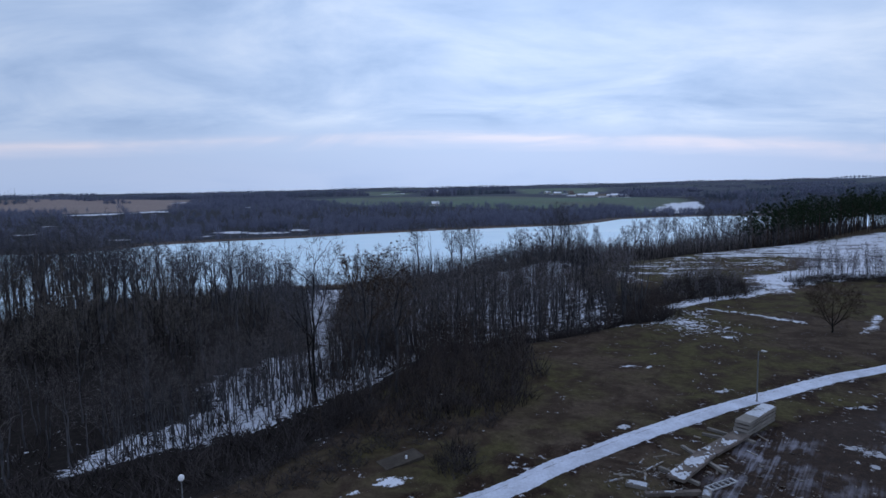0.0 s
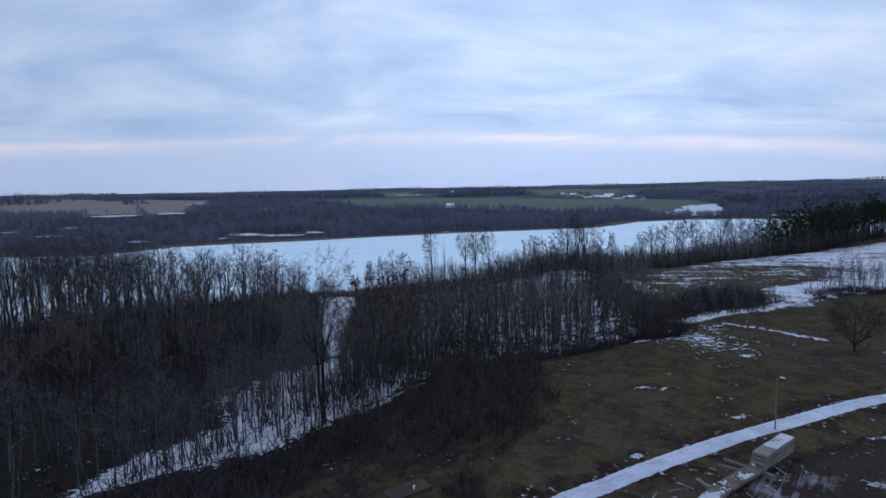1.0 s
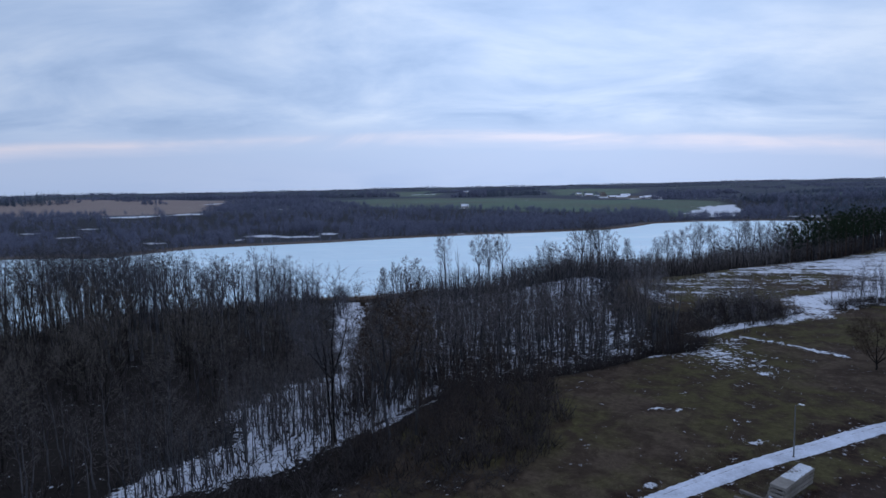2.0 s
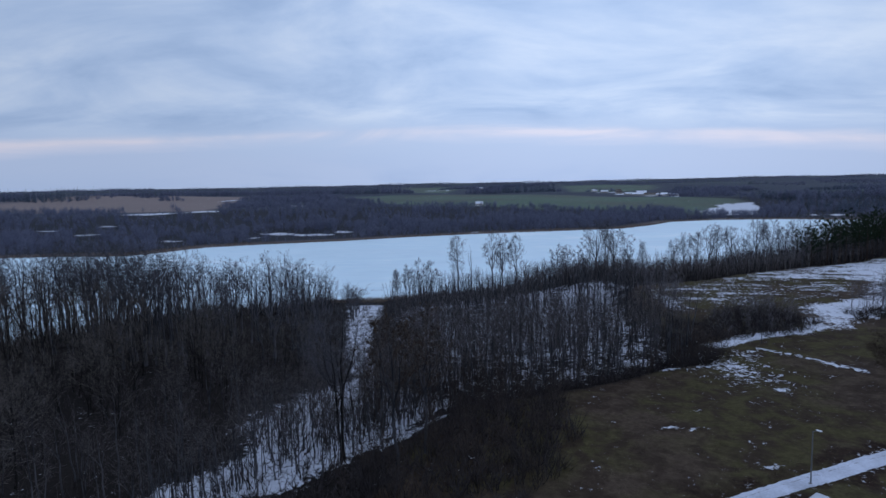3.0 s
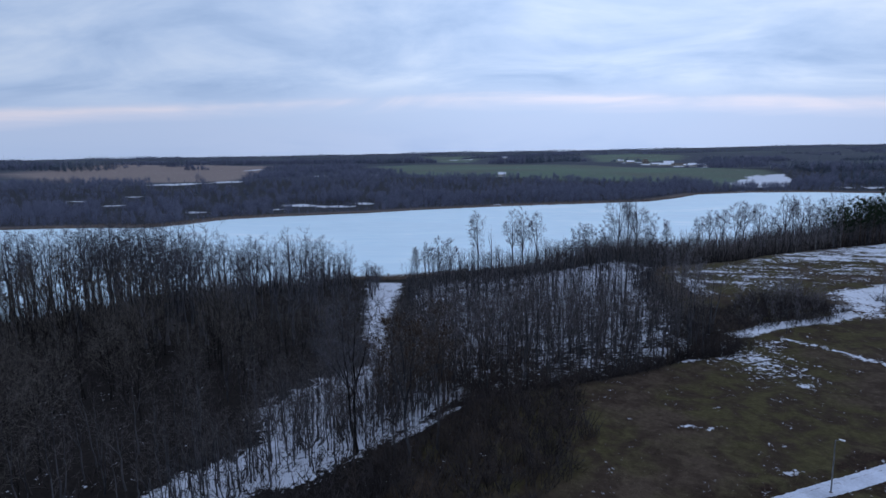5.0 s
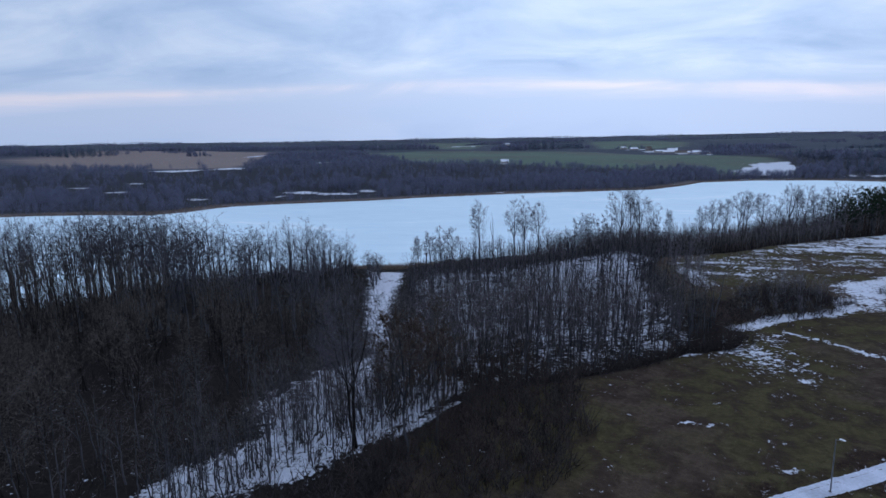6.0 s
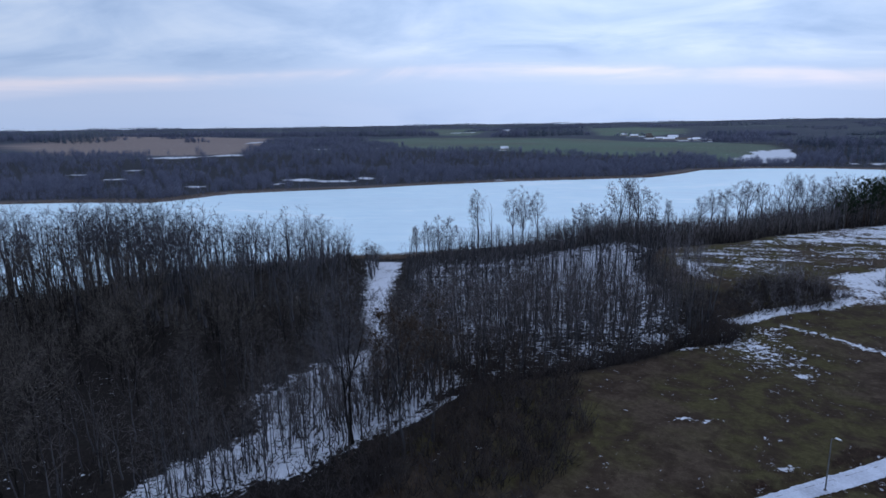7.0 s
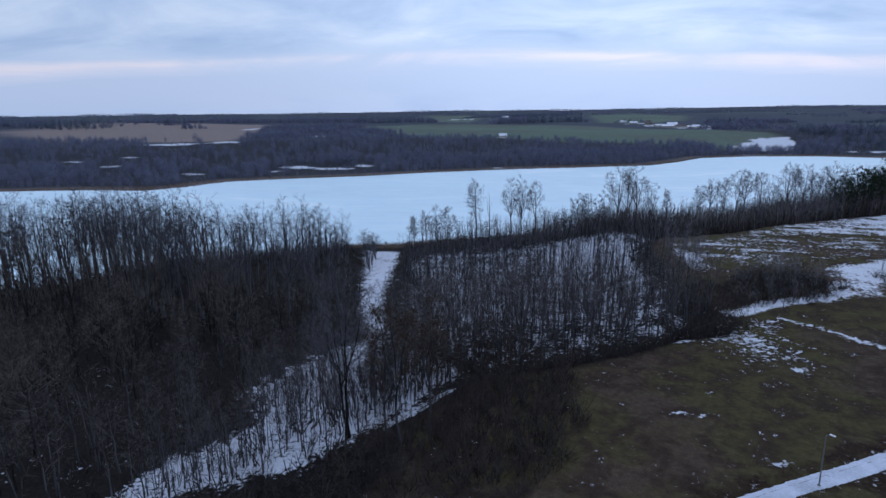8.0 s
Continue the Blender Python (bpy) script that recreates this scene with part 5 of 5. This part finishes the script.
def crusty(bm, ln, wd, thick, seed, cover_share=0.75):
    """A ragged sheet of snow."""
    rng = np.random.RandomState(seed)
    nx, ny = 64, 20
    gx, gy = np.meshgrid(np.linspace(-ln / 2, ln / 2, nx), np.linspace(-wd / 2, wd / 2, ny))
    field = np.sin(gx * 1.7 + seed) * 0.5 + np.sin(gy * 3.1 + 2 * seed + gx) * 0.4 + 0.35 * np.sin(gx * 4.3 + 3 * np.sin(gy * 4 + seed)) + 0.25 * np.sin(gx * 9.1 - gy * 7 + seed) + rng.uniform(-0.14, 0.14, gx.shape)
    rim = np.minimum(1, np.minimum((ln / 2 - np.abs(gx)) / 0.25, (wd / 2 - np.abs(gy)) / 0.2))
    field = field - 0.8 * (1 - rim) * (cover_share < 0.9)
    cut = np.quantile(field, 1 - cover_share)
    verts = {}
    for j in range(ny - 1):
        for i in range(nx - 1):
            if field[j, i] < cut:
                continue
            quad = []
            for a, b in ((i, j), (i + 1, j), (i + 1, j + 1), (i, j + 1)):
                if (a, b) not in verts:
                    inner = 0 < a < nx - 1 and 0 < b < ny - 1
                    verts[a, b] = bm.verts.new((gx[b, a] + rng.uniform(-0.03, 0.03) * inner, gy[b, a] + rng.uniform(-0.025, 0.025) * inner, thick * rng.uniform(0.5, 1.2)))
                quad.append(verts[a, b])
            bm.faces.new(quad)
    rim = [e for e in bm.edges if e.is_boundary]
    down = bmesh.ops.extrude_edge_only(bm, edges=rim)["geom"]
    for v in down:
        if isinstance(v, bmesh.types.BMVert):
            v.co.z = -0.004


def slab(name, x, y, z, turn, ln, wd, thick, label, seed, mat=CONCRETE, snow_share=0.0, group="", tip=0.0, step_at=0.0):
    """A slab, beam or plank with chipped edges; step_at: the length of a snow-free end."""
    ob = thing(name, Matrix.Translation((x, y, z)) @ Matrix.Rotation(radians(turn), 4, "Z") @ Matrix.Rotation(radians(tip), 4, "Y"), label, "concrete slab" if "concrete" in label else "plank", group)
    rng = random.Random(seed)
    bm = bmesh.new()
    box(bm, ln, wd, thick, (0, 0, 0), 0, 0.012, 0.006, rng)
    part("slab_body", bm, mat, ob)
    if snow_share:
        bm = bmesh.new()
        crusty(bm, ln - 0.1 - step_at, wd - 0.1, 0.05, seed, snow_share)
        bmesh.ops.translate(bm, vec=(step_at / 2, 0, thick + 0.002), verts=bm.verts[:])
        part("snow_cover", bm, SNOW, ob, "ragged crust of thawing snow")
    return ob


def build_yard():
    g = float(land(27, 54))
    c, d = math.cos(radians(39)), math.sin(radians(39))
    for i in range(4):
        slab("concrete_slab", 31.8 + 0.05 * i, 59.65 - 0.04 * i, g + 0.14 + 0.46 * i, 39 + 0.5 * i, 7.0, 1.55, 0.32, "grey concrete slab stacked with others on bearers", 90 + i, CONCRETE, 0.86 if i == 3 else 0, "stacked slabs", step_at=2.2 if i == 3 else 0)
        for f in (-2.6, 0.0, 2.6):
            slab("timber_bearer", 31.8 + f * c, 59.65 + f * d, g - 0.06 + 0.46 * i - (0 if i else 0.02), 129, 1.3, 0.16, 0.20 if i == 0 else 0.198, "weathered timber bearer between the slabs", 95 + i, OLD_WOOD, group="bearers")
    slab("concrete_slab", 21.0, 50.3, g + 0.27, 45, 7.4, 1.7, 0.28, "long concrete slab half covered with snow", 101, CONCRETE_DARK, 0.42, "slabs in a row")
    slab("concrete_slab", 26.5, 55.1, g + 0.27, 38.5, 6.9, 1.7, 0.28, "long dirty concrete slab lying on beams", 102, CONCRETE_DARK, 0.14, "slabs in a row")
    for i, (x0, y0, x1, y1) in enumerate(((22.0, 55.2, 23.7, 49.3), (26.6, 59.6, 29.9, 55.7), (25.4, 58.2, 27.2, 56.9), (18.0, 50.6, 20.4, 47.2))):
        slab("concrete_beam", (x0 + x1) / 2, (y0 + y1) / 2, g - 0.04, math.degrees(math.atan2(y1 - y0, x1 - x0)), math.hypot(x1 - x0, y1 - y0), 0.36, 0.3, "pale concrete beam half buried in the yard", 110 + i, CONCRETE, 0.0, "beams under the slabs")
    slab("concrete_block", 14.7, 47.2, g + 0.0, -25, 1.9, 0.9, 0.35, "broken concrete block with snow on it", 120, CONCRETE, 0.7)
    slab("concrete_post", 17.4, 45.6, g - 0.02, 2, 5.0, 0.5, 0.35, "long stained concrete post on the ground", 121, CONCRETE_DARK, 0.1)
    slab("concrete_block", 20.2, 45.2, g - 0.02, 60, 1.2, 0.7, 0.4, "broken concrete block with snow on it", 122, CONCRETE, 0.6)
    slab("timber_plank", 17.6, 51.0, g + 0.0, 38, 3.2, 0.22, 0.08, "weathered plank lying in the grass", 123, OLD_WOOD, 0.3)
    slab("timber_plank", 16.1, 49.0, g + 0.0, 70, 1.6, 0.2, 0.08, "weathered plank lying in the grass", 124, OLD_WOOD, 0.3)
    slab("timber_plank", 23.0, 53.9, g + 0.0, -50, 2.0, 0.2, 0.08, "weathered plank lying in the grass", 125, OLD_WOOD, 0.2)
    litter = random.Random(150)
    for i, (x, y) in enumerate(((15.6, 50.2), (16.8, 52.2), (19.0, 53.2), (20.4, 54.0), (24.6, 57.6), (13.2, 48.4), (14.0, 49.4), (18.2, 46.4), (25.8, 52.2), (28.4, 53.4), (31.4, 57.0), (24.0, 50.8))):
        slab("timber_plank", x, y, float(land(x, y)) - 0.02, litter.uniform(0, 180), litter.uniform(0.7, 1.9), litter.uniform(0.14, 0.3), 0.09, "short weathered plank among the rubble", 160 + i, OLD_WOOD if i % 3 else CONCRETE, 0.35 if i % 2 else 0.0, "loose planks")
    ob = thing("pallet_frame", Matrix.Translation((22.45, 47.3, float(land(22.45, 47.3)) + 0.02)) @ Matrix.Rotation(radians(27), 4, "Z"), "pale ladder-like metal frame lying flat in the mud", "frame")
    for s in (-1, 1):
        bm = bmesh.new()
        box(bm, 3.5, 0.08, 0.14, (0, s * 0.38, 0), 0, 0.012)
        part("rail", bm, PLASTIC, ob)
    for i in range(6):
        bm = bmesh.new()
        box(bm, 0.09 if i not in (0, 5) else 0.24, 0.674, 0.11, (-1.6 + i * 0.64, 0, 0.02), 0, 0.01)
        part("crossbar", bm, PLASTIC, ob)
    slab("cellar_cover", -7.2, 53.7, float(land(-7.2, 53.7)) - 0.2, 33, 4.4, 2.3, 0.42, "tilted concrete cellar cover in the grass", 130, CONCRETE_MOSSY, 0.0, tip=-4)
    ob = thing("marker_post", Matrix.Translation((-6.6, 53.6, float(land(-6.6, 53.6)))), "short white marker post by the cellar cover", "post")
    bm = bmesh.new()
    rod(bm, (0, 0, -0.1), (0, 0, 0.55), 0.12, 0.11, 10)
    part("post", bm, LAMP_WHITE, ob)
    bm = bmesh.new()
    rod(bm, (0, 0, 0.55), (0, 0, 0.62), 0.13, 0.06, 10)
    part("cap", bm, LAMP_WHITE, ob)
    ob = thing("fallen_trunk", Matrix.Translation((-10.2, 82.0, float(land(-10.2, 82.0)) + 0.1)) @ Matrix.Rotation(radians(58), 4, "Z"), "fallen tree trunk with snow along its back", "log")
    bm = bmesh.new()
    rod(bm, (-2.4, 0, 0.1), (2.4, 0.1, 0.35), 0.24, 0.15, 9)
    part("trunk", bm, BARK, ob)
    bm = bmesh.new()
    crusty(bm, 4.2, 0.34, 0.06, 5, 0.85)
    bmesh.ops.transform(bm, matrix=Matrix.Translation((0, 0.05, 0.42)) @ Matrix.Rotation(radians(-3), 4, "Y"), verts=bm.verts[:])
    part("snow_cover", bm, SNOW, ob, "ragged crust of thawing snow")
    rng = np.random.RandomState(140)
    stones = Growth()
    for _ in range(520):
        pick = rng.rand()
        if pick < 0.35:
            x, y = rng.normal(20, 5), rng.normal(48.5, 3.2)
        elif pick < 0.5:
            x, y = 12 + 7 * rng.rand(), 46 + 5 * rng.rand()
        else:
            x, y = rng.uniform(24, 62), rng.uniform(42, 70)
        if float(off(x, y, ROAD)[0]) < 2.5:
            continue
        stones.clump((x, y, float(land(x, y)) + 0.02), rng.uniform(0.06, 0.26) * np.array([1.2, 1.2, 0.5]), rng)
    tagged(new("rubble", raw("rubble", *stones.arrays(), RUBBLE)), "scattered stones and broken concrete in the yard", "rubble", kind="stuff")


plant_single_trees()
plant_brush()
plant_reeds()
plant_grass()
plant_far_woods()
build_farm()
build_lamps()
build_yard()
